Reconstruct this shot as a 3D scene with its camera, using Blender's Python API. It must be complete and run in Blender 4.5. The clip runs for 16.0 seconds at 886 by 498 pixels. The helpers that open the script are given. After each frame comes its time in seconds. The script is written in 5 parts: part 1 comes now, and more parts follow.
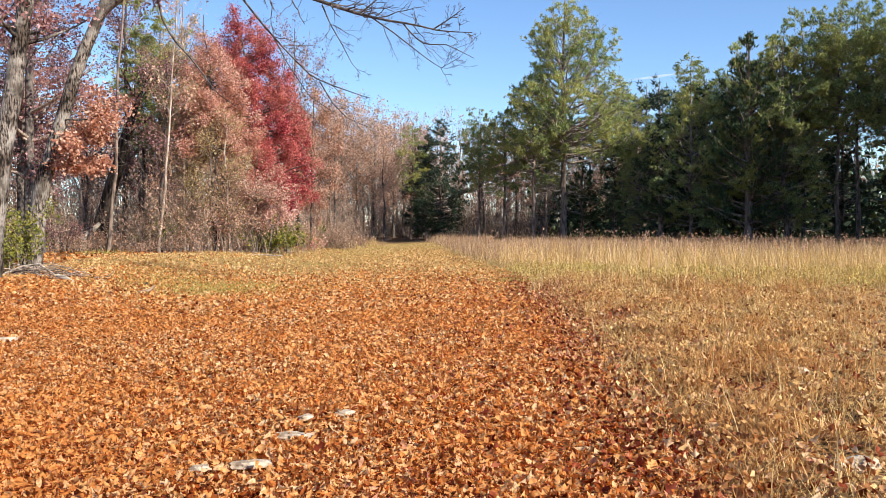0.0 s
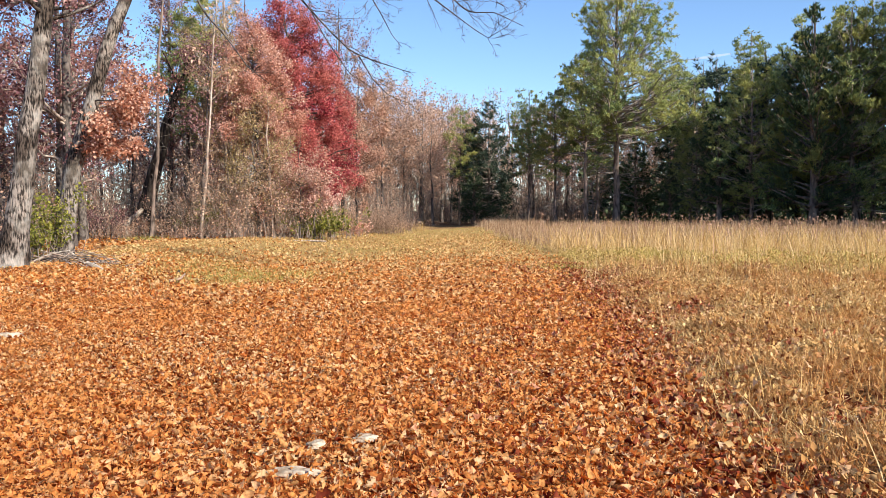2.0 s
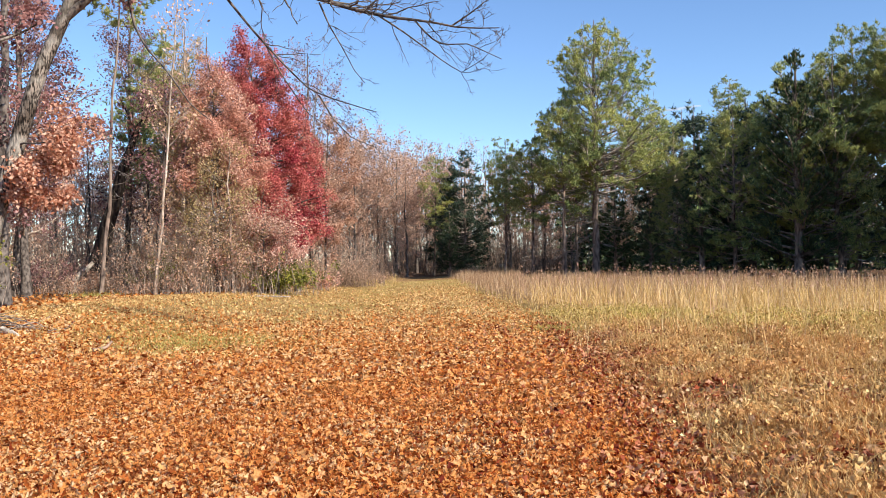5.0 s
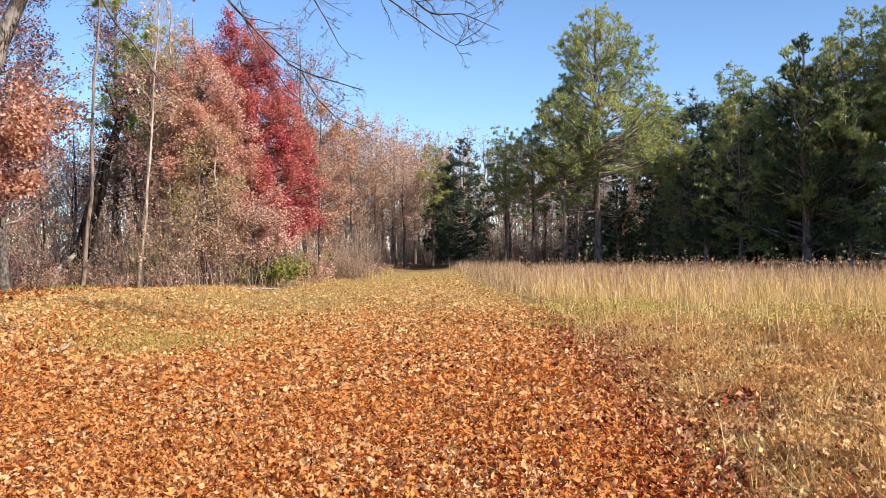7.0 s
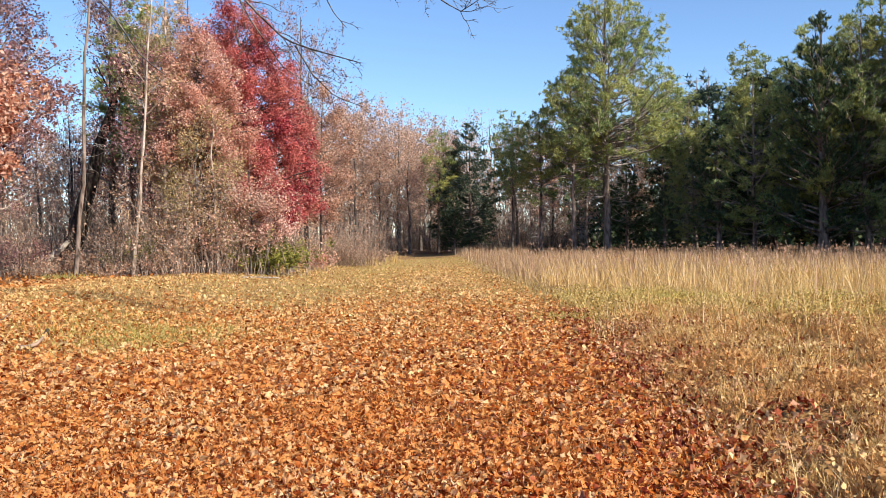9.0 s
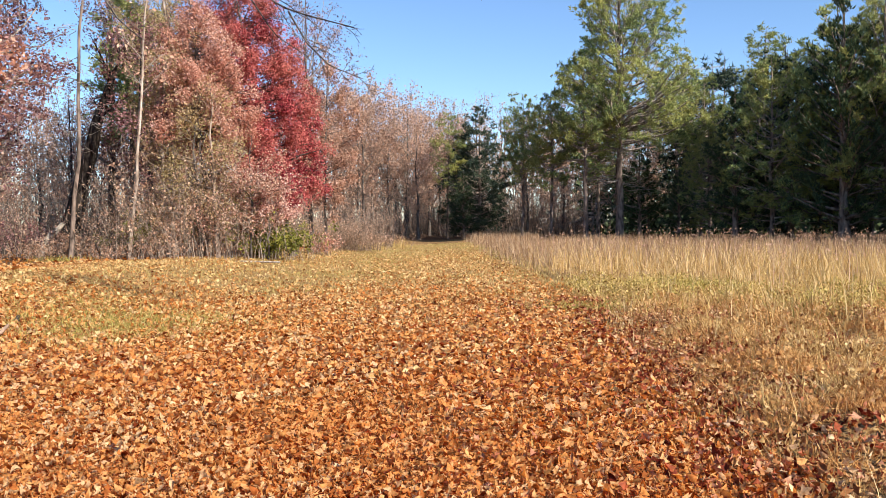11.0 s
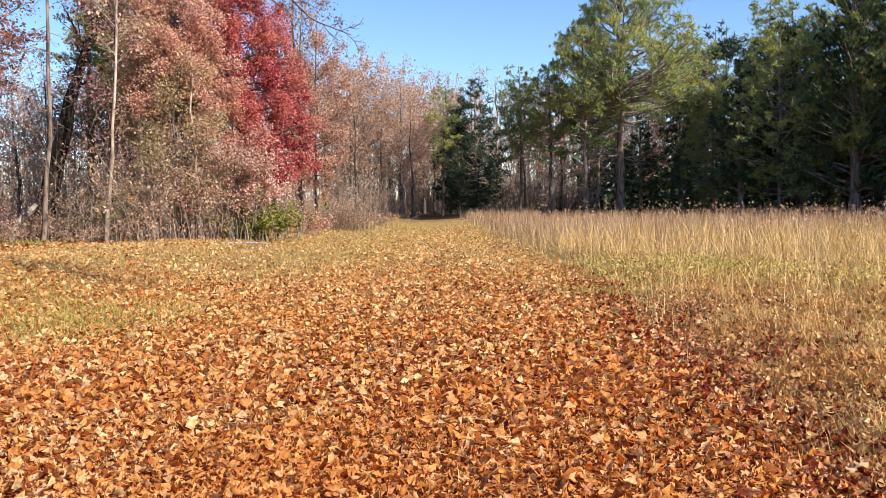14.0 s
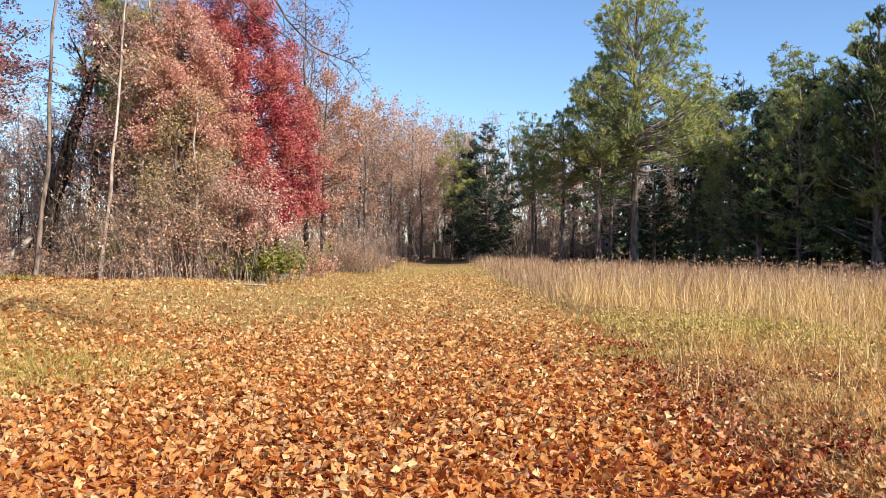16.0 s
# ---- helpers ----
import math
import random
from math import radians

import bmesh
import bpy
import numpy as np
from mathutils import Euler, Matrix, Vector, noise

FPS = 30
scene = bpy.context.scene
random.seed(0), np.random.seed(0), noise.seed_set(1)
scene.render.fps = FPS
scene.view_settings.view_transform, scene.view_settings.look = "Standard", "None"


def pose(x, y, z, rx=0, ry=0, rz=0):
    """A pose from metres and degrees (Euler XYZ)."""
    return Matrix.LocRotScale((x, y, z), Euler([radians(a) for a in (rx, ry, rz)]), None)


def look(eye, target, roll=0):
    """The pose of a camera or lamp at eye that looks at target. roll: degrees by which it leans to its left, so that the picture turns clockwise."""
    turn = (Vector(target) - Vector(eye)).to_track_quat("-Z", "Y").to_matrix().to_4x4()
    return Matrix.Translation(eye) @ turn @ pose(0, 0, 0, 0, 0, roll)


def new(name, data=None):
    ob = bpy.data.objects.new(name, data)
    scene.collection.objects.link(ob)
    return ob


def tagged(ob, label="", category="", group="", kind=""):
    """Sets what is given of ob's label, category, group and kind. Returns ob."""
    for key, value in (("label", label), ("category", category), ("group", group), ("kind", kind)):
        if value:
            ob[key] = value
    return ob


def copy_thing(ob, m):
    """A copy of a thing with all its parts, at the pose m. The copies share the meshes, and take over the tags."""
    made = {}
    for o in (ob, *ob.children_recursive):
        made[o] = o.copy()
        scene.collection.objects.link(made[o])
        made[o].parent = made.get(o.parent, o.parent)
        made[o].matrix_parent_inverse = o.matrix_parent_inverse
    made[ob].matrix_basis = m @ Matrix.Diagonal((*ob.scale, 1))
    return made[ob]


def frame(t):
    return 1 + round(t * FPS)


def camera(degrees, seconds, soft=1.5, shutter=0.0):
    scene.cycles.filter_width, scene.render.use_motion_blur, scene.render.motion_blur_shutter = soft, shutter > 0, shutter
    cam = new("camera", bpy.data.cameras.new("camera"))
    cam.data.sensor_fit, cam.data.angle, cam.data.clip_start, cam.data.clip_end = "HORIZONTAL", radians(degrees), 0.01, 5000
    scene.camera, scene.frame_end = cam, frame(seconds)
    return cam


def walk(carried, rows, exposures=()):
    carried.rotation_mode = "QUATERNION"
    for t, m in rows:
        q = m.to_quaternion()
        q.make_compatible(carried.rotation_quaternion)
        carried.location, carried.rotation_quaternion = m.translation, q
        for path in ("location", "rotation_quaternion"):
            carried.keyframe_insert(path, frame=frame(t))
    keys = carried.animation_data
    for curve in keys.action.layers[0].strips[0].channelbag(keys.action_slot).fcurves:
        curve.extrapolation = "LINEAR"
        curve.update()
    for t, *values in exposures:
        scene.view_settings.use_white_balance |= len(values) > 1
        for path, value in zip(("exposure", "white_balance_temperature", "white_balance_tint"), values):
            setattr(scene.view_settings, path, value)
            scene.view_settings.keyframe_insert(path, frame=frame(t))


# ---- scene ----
cam = camera(55.8, 16.0, soft=0.45)
PATH = [
    (0, (0.514, -0.139, 1.571), (0.444, 1.859, 1.513), -0.5),
    (0.5, (0.545, 0.15, 1.553), (0.445, 2.145, 1.444), -0.2),
    (1, (0.547, 0.476, 1.556), (0.36, 2.464, 1.434), -0.3),
    (1.5, (0.522, 0.852, 1.544), (0.33, 2.839, 1.422), -0.5),
    (2, (0.506, 1.228, 1.538), (0.318, 3.217, 1.445), -0.8),
    (2.5, (0.498, 1.623, 1.567), (0.318, 3.614, 1.521), -0.9),
    (3, (0.475, 2.044, 1.564), (0.331, 4.038, 1.594), -0.7),
    (3.5, (0.483, 2.424, 1.576), (0.353, 4.419, 1.634), -0.9),
    (4, (0.462, 2.789, 1.59), (0.334, 4.784, 1.641), -0.9),
    (4.2, (0.439, 2.929, 1.605), (0.311, 4.924, 1.65), -0.9),
    (6.3, (0.507, 4.304, 1.694), (0.375, 6.299, 1.704), -1.4),
    (6.5, (0.513, 4.457, 1.677), (0.383, 6.453, 1.687), -1.4),
    (7, (0.49, 4.822, 1.673), (0.359, 6.817, 1.674), -1.1),
    (7.5, (0.469, 5.141, 1.682), (0.34, 7.137, 1.674), -1.0),
    (8, (0.469, 5.44, 1.677), (0.332, 7.436, 1.661), -0.8),
    (8.5, (0.435, 5.753, 1.673), (0.288, 7.747, 1.65), -1.3),
    (8.7, (0.433, 5.869, 1.675), (0.288, 7.864, 1.649), -1.3),
    (10.8, (0.475, 7.057, 1.632), (0.302, 9.049, 1.568), -0.9),
    (11, (0.464, 7.186, 1.614), (0.293, 9.177, 1.549), -0.9),
    (11.5, (0.408, 7.475, 1.615), (0.239, 9.466, 1.539), -1.1),
    (12, (0.377, 7.729, 1.612), (0.211, 9.72, 1.518), -1.3),
    (12.5, (0.35, 8.015, 1.614), (0.186, 10.006, 1.512), -1.3),
    (13, (0.299, 8.303, 1.605), (0.134, 10.293, 1.494), -1.2),
    (13.5, (0.242, 8.605, 1.607), (0.081, 10.595, 1.493), -1.5),
    (14, (0.214, 8.905, 1.591), (0.055, 10.895, 1.472), -1.5),
    (14.5, (0.185, 9.182, 1.625), (0.03, 11.175, 1.565), -1.1),
    (15, (0.133, 9.495, 1.63), (-0.02, 11.489, 1.611), -0.8),
    (15.5, (0.138, 9.822, 1.644), (-0.017, 11.816, 1.637), -0.9),
    (16, (0.146, 10.104, 1.65), (-0.033, 12.095, 1.635), 0.2),
]
walk(cam, [(t, look(eye, target, roll)) for t, eye, target, roll in PATH], ((0, 0.78), (16, 0.78)))

# ---- light ----
SUN_AZ, SUN_EL = radians(127), radians(32)      # clockwise from +y, above the horizon
sun_way = Vector((math.sin(SUN_AZ) * math.cos(SUN_EL), math.cos(SUN_AZ) * math.cos(SUN_EL), math.sin(SUN_EL)))
world = bpy.data.worlds.new("sky")
world.use_nodes = True
scene.world = world
sky = world.node_tree.nodes.new("ShaderNodeTexSky")
sky.sky_type, sky.sun_disc, sky.sun_elevation, sky.sun_rotation = "NISHITA", False, SUN_EL, SUN_AZ
sky.altitude = 800
sky.air_density, sky.dust_density, sky.ozone_density = 1.0, 0.0, 4.5
world.node_tree.nodes["Background"].inputs["Strength"].default_value = 0.116
tint = world.node_tree.nodes.new("ShaderNodeHueSaturation")
tint.inputs["Saturation"].default_value, tint.inputs["Hue"].default_value = 1.03, 0.503
world.node_tree.links.new(sky.outputs[0], tint.inputs["Color"])
world.node_tree.links.new(tint.outputs[0], world.node_tree.nodes["Background"].inputs["Color"])
sun = new("sun", bpy.data.lights.new("sun", "SUN"))
sun.data.energy, sun.data.angle, sun.data.color = 5.0, radians(0.5), (1.0, 0.93, 0.82)
sun.matrix_world = look(sun_way * 100, (0, 0, 0))

# ---- mesh helpers ----
def smooth(v):
    v = np.clip(v, 0.0, 1.0)
    return v * v * (3 - 2 * v)


def mesh_of(name, verts, tris=None, quads=None, material=None, shade_smooth=False):
    """One mesh from arrays of corners, triangles and quads."""
    me = bpy.data.meshes.new(name)
    verts = np.asarray(verts, np.float32).reshape(-1, 3)
    tris = np.zeros((0, 3), np.int32) if tris is None else np.asarray(tris, np.int32).reshape(-1, 3)
    quads = np.zeros((0, 4), np.int32) if quads is None else np.asarray(quads, np.int32).reshape(-1, 4)
    me.vertices.add(len(verts))
    me.vertices.foreach_set("co", verts.ravel())
    me.loops.add(tris.size + quads.size)
    me.loops.foreach_set("vertex_index", np.concatenate([tris.ravel(), quads.ravel()]))
    me.polygons.add(len(tris) + len(quads))
    starts = np.concatenate([np.arange(len(tris)) * 3, tris.size + np.arange(len(quads)) * 4])
    me.polygons.foreach_set("loop_start", starts.astype(np.int32))
    if shade_smooth:
        me.polygons.foreach_set("use_smooth", np.ones(len(starts), bool))
    me.update(calc_edges=True)
    if material:
        me.materials.append(material)
    return me


def part(name, me, parent, label="", kind=""):
    ob = new(name, me)
    ob.parent = parent
    return tagged(ob, label, kind=kind)


def unit(v):
    return v / np.maximum(np.linalg.norm(v, axis=-1, keepdims=True), 1e-9)


def tubes(P, R, sides):
    """Round stems along polylines P (M, N, 3) with radii R (M, N): corners and quads."""
    M, N, _ = P.shape
    tang = unit(np.gradient(P, axis=1))
    ref = np.where(np.abs(tang[..., 2:3]) > 0.9, (1.0, 0.0, 0.0), (0.0, 0.0, 1.0))
    u = unit(np.cross(tang, ref))
    v = np.cross(tang, u)
    a = np.arange(sides) * 2 * np.pi / sides
    ring = u[:, :, None] * np.cos(a)[:, None] + v[:, :, None] * np.sin(a)[:, None]
    verts = P[:, :, None] + ring * R[:, :, None, None]
    i = np.arange(M)[:, None, None] * N * sides + np.arange(N - 1)[:, None] * sides
    k, k2 = np.arange(sides), (np.arange(sides) + 1) % sides
    quads = np.stack([i + k, i + k2, i + sides + k2, i + sides + k], -1)
    return verts.reshape(-1, 3), quads.reshape(-1, 4)


def stems(name, groups, material):
    """One mesh of several groups (P, R, sides)."""
    vs, qs, n = [], [], 0
    for P, R, sides in groups:
        v, q = tubes(P, R, sides)
        vs.append(v), qs.append(q + n)
        n += len(v)
    return mesh_of(name, np.concatenate(vs), None, np.concatenate(qs), material, True)


def along(P, idx, u):
    """Place and direction at fraction u of the polylines P[idx]."""
    N = P.shape[1]
    s = np.clip(u, 0, 0.9999) * (N - 1)
    i = s.astype(int)
    a, b = P[idx, i], P[idx, i + 1]
    return a + (b - a) * (s - i)[:, None], unit(b - a)


def fork(rng, P, R, per, span, length, angle, bend=0.2, N=4, wobble=0.06, taper=0.35, thin=0.003, lift=0.0):
    """Side shoots: per of them on each polyline, within span of its length."""
    M = len(P)
    idx = np.repeat(np.arange(M), per)
    u = rng.uniform(span[0], span[1], len(idx))
    p, d = along(P, idx, u)
    side = rng.normal(size=p.shape)
    side = unit(side - (side * d).sum(-1, keepdims=True) * d)
    a = np.radians(angle * rng.uniform(0.6, 1.3, len(idx)))[:, None]
    way = unit(d * np.cos(a) + side * np.sin(a) + np.array([0, 0, lift]))
    whole = np.linalg.norm(np.diff(P, axis=1), axis=-1).sum(1)
    L = whole[idx] * length * (1.15 - 0.7 * u) * rng.uniform(0.6, 1.25, len(idx))
    s = np.linspace(0, 1, N)[None, :, None]
    Q = p[:, None] + way[:, None] * s * L[:, None, None]
    Q = Q + np.array([0, 0, 1.0]) * bend * s * s * L[:, None, None]
    wob = rng.normal(size=Q.shape) * wobble * L[:, None, None]
    wob[:, 0] = 0
    Q = Q + np.cumsum(wob, 1) * 0.6
    r0 = np.interp(u, np.linspace(0, 1, R.shape[1]), R.mean(0)) * taper
    r0 = np.maximum(np.minimum(r0, 0.03 * L + 0.004), thin)
    return Q, r0[:, None] * np.linspace(1, 0.35, N)[None]


def frames_of(rng, n, up=None, spread=1.0):
    """Random turns (n, 3, 3); with up, their third axis stays near it."""
    if up is None:
        w = unit(rng.normal(size=(n, 3)))
    else:
        w = unit(np.asarray(up) + rng.normal(size=(n, 3)) * spread)
    r = rng.normal(size=(n, 3))
    u = unit(r - (r * w).sum(-1, keepdims=True) * w)
    return np.stack([u, np.cross(w, u), w], 1)


def scatter(shape, tris, pos, turns, size):
    """A copy of a small shape at each place: corners and triangles."""
    v = np.einsum("ki,nij->nkj", shape, turns) * np.asarray(size)[:, None, None] + pos[:, None]
    t = tris[None] + (np.arange(len(pos)) * len(shape))[:, None, None]
    return v.reshape(-1, 3), t.reshape(-1, 3)


KITE = np.array([(0, 0, 0), (-0.34, 0.5, 0.12), (0, 1, -0.05), (0.34, 0.5, 0.12)])
KITE_T = np.array([(0, 2, 1), (0, 3, 2)])


def oak_leaf(outline, curl, sag):
    """A lobed leaf folded along its midrib, from half of its outline."""
    half = np.array(outline)
    n = len(half)
    mid = np.c_[np.zeros(n), half[:, 1], sag * (half[:, 1] - 0.5) ** 2]
    right = np.c_[half[:, 0], half[:, 1], mid[:, 2] + curl * np.abs(half[:, 0])]
    left = right * (-1, 1, 1)
    v = np.concatenate([mid, right, left])
    t = []
    for i in range(n - 1):
        if i < n - 2:
            t += [(i, n + i + 1, i + 1), (i, i + 1, 2 * n + i + 1)]
        if i > 0:
            t += [(i, n + i, n + i + 1), (i, 2 * n + i + 1, 2 * n + i)] if i < n - 2 else [(i, n + i, i + 1), (i, i + 1, 2 * n + i)]
    used = np.unique(t)
    return (v - (0, 0.5, 0))[used], np.searchsorted(used, t)


def cut_leaf(wide, curl, sag):
    """A small three-lobed leaf, curled."""
    v = np.array([(0, -0.5, 0), (0, 0.5, sag), (-wide, 0.1, curl), (wide, 0.1, curl * 0.6), (-0.17, 0.12, 0.2 * curl), (0.17, 0.12, 0.2 * curl)])
    return v, np.array([(0, 5, 1), (0, 1, 4), (0, 4, 2), (0, 3, 5)])


LOBED = [(0.015, 0), (0.27, 0.24), (0.11, 0.38), (0.38, 0.56), (0.15, 0.68), (0.25, 0.84), (0.02, 1.0)]
PLAIN = [(0.02, 0), (0.31, 0.4), (0.16, 0.6), (0.02, 1.0)]
CURLED = [(0.02, 0), (0.2, 0.22), (0.27, 0.5), (0.17, 0.8), (0.02, 1.0)]
THREE = [(0.02, 0), (0.3, 0.3), (0.1, 0.48), (0.29, 0.7), (0.02, 1.0)]

# ---- materials ----
def material(name):
    m = bpy.data.materials.new(name)
    m.use_nodes = True
    return m, m.node_tree.nodes, m.node_tree.links


def ramp(nodes, stops, mode="LINEAR"):
    r = nodes.new("ShaderNodeValToRGB")
    r.color_ramp.interpolation = mode
    while len(r.color_ramp.elements) < len(stops):
        r.color_ramp.elements.new(0.5)
    for e, (p, c) in zip(r.color_ramp.elements, stops):
        e.position, e.color = p, (*c, 1)
    return r


def mix_colour(nodes, links, fac, a, b, mode="MIX"):
    m = nodes.new("ShaderNodeMix")
    m.data_type, m.blend_type = "RGBA", mode
    for socket, value in ((m.inputs[0], fac), (m.inputs[6], a), (m.inputs[7], b)):
        if isinstance(value, (int, float)):
            socket.default_value = value
        elif isinstance(value, tuple):
            socket.default_value = (*value, 1)
        else:
            links.new(value, socket)
    return m.outputs[2]


def noise_node(nodes, links, coords, scale, detail=3, stretch=None):
    n = nodes.new("ShaderNodeTexNoise")
    n.inputs["Scale"].default_value, n.inputs["Detail"].default_value = scale, detail
    if stretch:
        mp = nodes.new("ShaderNodeMapping")
        mp.inputs["Scale"].default_value = stretch
        links.new(coords, mp.inputs[0])
        coords = mp.outputs[0]
    links.new(coords, n.inputs["Vector"])
    return n.outputs["Fac"]


def leafy(name, stops, through_light=0.3, rough=0.7, patch=None, patch_scale=0.35, gloss=0.12, grain=0, deep=1.25):
    """Leaves, needles or blades: each its own tint, larger patches, light that comes through."""
    m, nodes, links = material(name)
    geo, info, tc = nodes.new("ShaderNodeNewGeometry"), nodes.new("ShaderNodeObjectInfo"), nodes.new("ShaderNodeTexCoord")
    r = ramp(nodes, stops)
    links.new(geo.outputs["Random Per Island"], r.inputs[0])
    col = r.outputs[0]
    if patch:
        f = noise_node(nodes, links, tc.outputs["Object"], patch_scale, 4)
        cr = ramp(nodes, [(0.42, (0, 0, 0)), (0.6, (1, 1, 1))])
        links.new(f, cr.inputs[0])
        col = mix_colour(nodes, links, cr.outputs[0], col, mix_colour(nodes, links, 0.65, col, patch))
    if grain:
        g = noise_node(nodes, links, tc.outputs["Object"], grain, 3)
        gr = ramp(nodes, [(0.3, (0.62, 0.54, 0.48)), (0.6, (1.15, 1.15, 1.15))])
        links.new(g, gr.inputs[0])
        col = mix_colour(nodes, links, 1.0, col, gr.outputs[0], "MULTIPLY")
    hs = nodes.new("ShaderNodeHueSaturation")
    mr = nodes.new("ShaderNodeMapRange")
    mr.inputs[3].default_value, mr.inputs[4].default_value = 0.82, 1.15
    links.new(info.outputs["Random"], mr.inputs[0])
    links.new(mr.outputs[0], hs.inputs["Value"])
    links.new(col, hs.inputs["Color"])
    b = nodes["Principled BSDF"]
    b.inputs["Roughness"].default_value = rough
    b.inputs["Specular IOR Level"].default_value = gloss
    links.new(hs.outputs[0], b.inputs["Base Color"])
    tr = nodes.new("ShaderNodeBsdfTranslucent")
    deeper = nodes.new("ShaderNodeGamma")
    deeper.inputs["Gamma"].default_value = deep
    links.new(hs.outputs[0], deeper.inputs["Color"])
    links.new(deeper.outputs[0], tr.inputs["Color"])
    mx = nodes.new("ShaderNodeMixShader")
    mx.inputs[0].default_value = through_light
    links.new(b.outputs[0], mx.inputs[1])
    links.new(tr.outputs[0], mx.inputs[2])
    links.new(mx.outputs[0], nodes["Material Output"].inputs["Surface"])
    return m


def bark(name, dark, light, lichen=None, scale=7.0, stretch=(1, 1, 0.22), depth=0.6, band=(0.36, 0.62), dapple=0.0):
    m, nodes, links = material(name)
    tc = nodes.new("ShaderNodeTexCoord")
    f = noise_node(nodes, links, tc.outputs["Object"], scale, 6, stretch)
    r = ramp(nodes, [(band[0], dark), (band[1], light)])
    links.new(f, r.inputs[0])
    col = r.outputs[0]
    if lichen:
        g = noise_node(nodes, links, tc.outputs["Object"], 2.6, 5)
        cr = ramp(nodes, [(0.5, (0, 0, 0)), (0.62, (1, 1, 1))])
        links.new(g, cr.inputs[0])
        col = mix_colour(nodes, links, cr.outputs[0], col, mix_colour(nodes, links, 0.6, col, lichen))
    # shadow dapples multiplied into the bark colour
    if dapple:
        h = noise_node(nodes, links, tc.outputs["Object"], dapple, 6)
        hr = ramp(nodes, [(0.42, (0.3, 0.27, 0.25)), (0.56, (1, 1, 1))])
        links.new(h, hr.inputs[0])
        col = mix_colour(nodes, links, 1.0, col, hr.outputs[0], "MULTIPLY")
    bump = nodes.new("ShaderNodeBump")
    bump.inputs["Strength"].default_value, bump.inputs["Distance"].default_value = depth, 0.03
    links.new(f, bump.inputs["Height"])
    b = nodes["Principled BSDF"]
    b.inputs["Roughness"].default_value = 0.9
    b.inputs["Specular IOR Level"].default_value = 0.15
    links.new(bump.outputs[0], b.inputs["Normal"])
    links.new(col, b.inputs["Base Color"])
    return m


oak_bark = bark("oak_bark", (0.03, 0.024, 0.02), (0.3, 0.25, 0.21), (0.42, 0.39, 0.34), 20, (1.5, 1.5, 0.35), 1.0, (0.42, 0.58), 1.7)
# leaning trunk: vines and the wood's shade both put into its dark colour
shaded_vine_bark = bark("shaded_vine_bark", (0.012, 0.009, 0.008), (0.06, 0.045, 0.036), None, 9)
limb_bark = bark("limb_bark", (0.045, 0.036, 0.031), (0.17, 0.14, 0.12), None, 12, (0.8, 0.8, 0.55))
dark_bark = bark("dark_bark", (0.03, 0.025, 0.022), (0.13, 0.1, 0.085), None, 6)
pale_bark = bark("pale_bark", (0.22, 0.16, 0.12), (0.48, 0.38, 0.3), (0.55, 0.48, 0.42), 10)
dead_wood = bark("dead_wood", (0.15, 0.125, 0.105), (0.4, 0.35, 0.31), None, 9)
pine_bark = bark("pine_bark", (0.06, 0.045, 0.037), (0.27, 0.2, 0.16), None, 6, (1, 1, 0.3))
pine_limb = bark("pine_limb", (0.13, 0.1, 0.085), (0.44, 0.37, 0.31), None, 8)
twig_bark = bark("twig_bark", (0.115, 0.08, 0.062), (0.47, 0.37, 0.29), None, 14)
bramble_stem = bark("bramble_stem", (0.15, 0.095, 0.065), (0.4, 0.28, 0.2), None, 14)
weed_stem = bark("weed_stem", (0.12, 0.05, 0.03), (0.34, 0.18, 0.09), None, 14)
grey_wood = bark("grey_wood", (0.22, 0.18, 0.14), (0.62, 0.54, 0.45), None, 11, (1, 1, 1))
pale_stone = bark("pale_stone", (0.26, 0.19, 0.125), (0.56, 0.45, 0.33), None, 16, (1, 1, 1))

red_leaf = leafy("red_leaf", [(0, (0.13, 0.016, 0.027)), (0.5, (0.43, 0.052, 0.07)), (1, (0.74, 0.25, 0.22))], 0.38, patch=(0.64, 0.24, 0.18), patch_scale=0.45, deep=1.15)
pink_leaf = leafy("pink_leaf", [(0, (0.27, 0.11, 0.075)), (0.45, (0.66, 0.37, 0.265)), (1, (0.92, 0.69, 0.56))], 0.45, patch=(0.54, 0.24, 0.165), patch_scale=0.5, deep=1.1)
tan_leaf = leafy("tan_leaf", [(0, (0.32, 0.19, 0.11)), (0.5, (0.57, 0.38, 0.23)), (1, (0.75, 0.55, 0.37))], 0.48, patch=(0.5, 0.38, 0.17), deep=1.0)
russet_tan = leafy("russet_tan", [(0, (0.24, 0.11, 0.075)), (0.5, (0.5, 0.28, 0.19)), (1, (0.7, 0.48, 0.36))], 0.25, patch=(0.44, 0.24, 0.15))
olive_tan = leafy("olive_tan", [(0, (0.21, 0.145, 0.065)), (0.5, (0.46, 0.33, 0.17)), (1, (0.65, 0.5, 0.3))], 0.48, patch=(0.37, 0.31, 0.11), patch_scale=0.5, deep=1.0)
rose_leaf = leafy("rose_leaf", [(0, (0.36, 0.14, 0.1)), (0.5, (0.64, 0.37, 0.29)), (1, (0.84, 0.62, 0.53))], 0.25)
russet_leaf = leafy("russet_leaf", [(0, (0.3, 0.1, 0.055)), (0.5, (0.66, 0.32, 0.2)), (1, (0.88, 0.6, 0.45))], 0.42, deep=1.0)
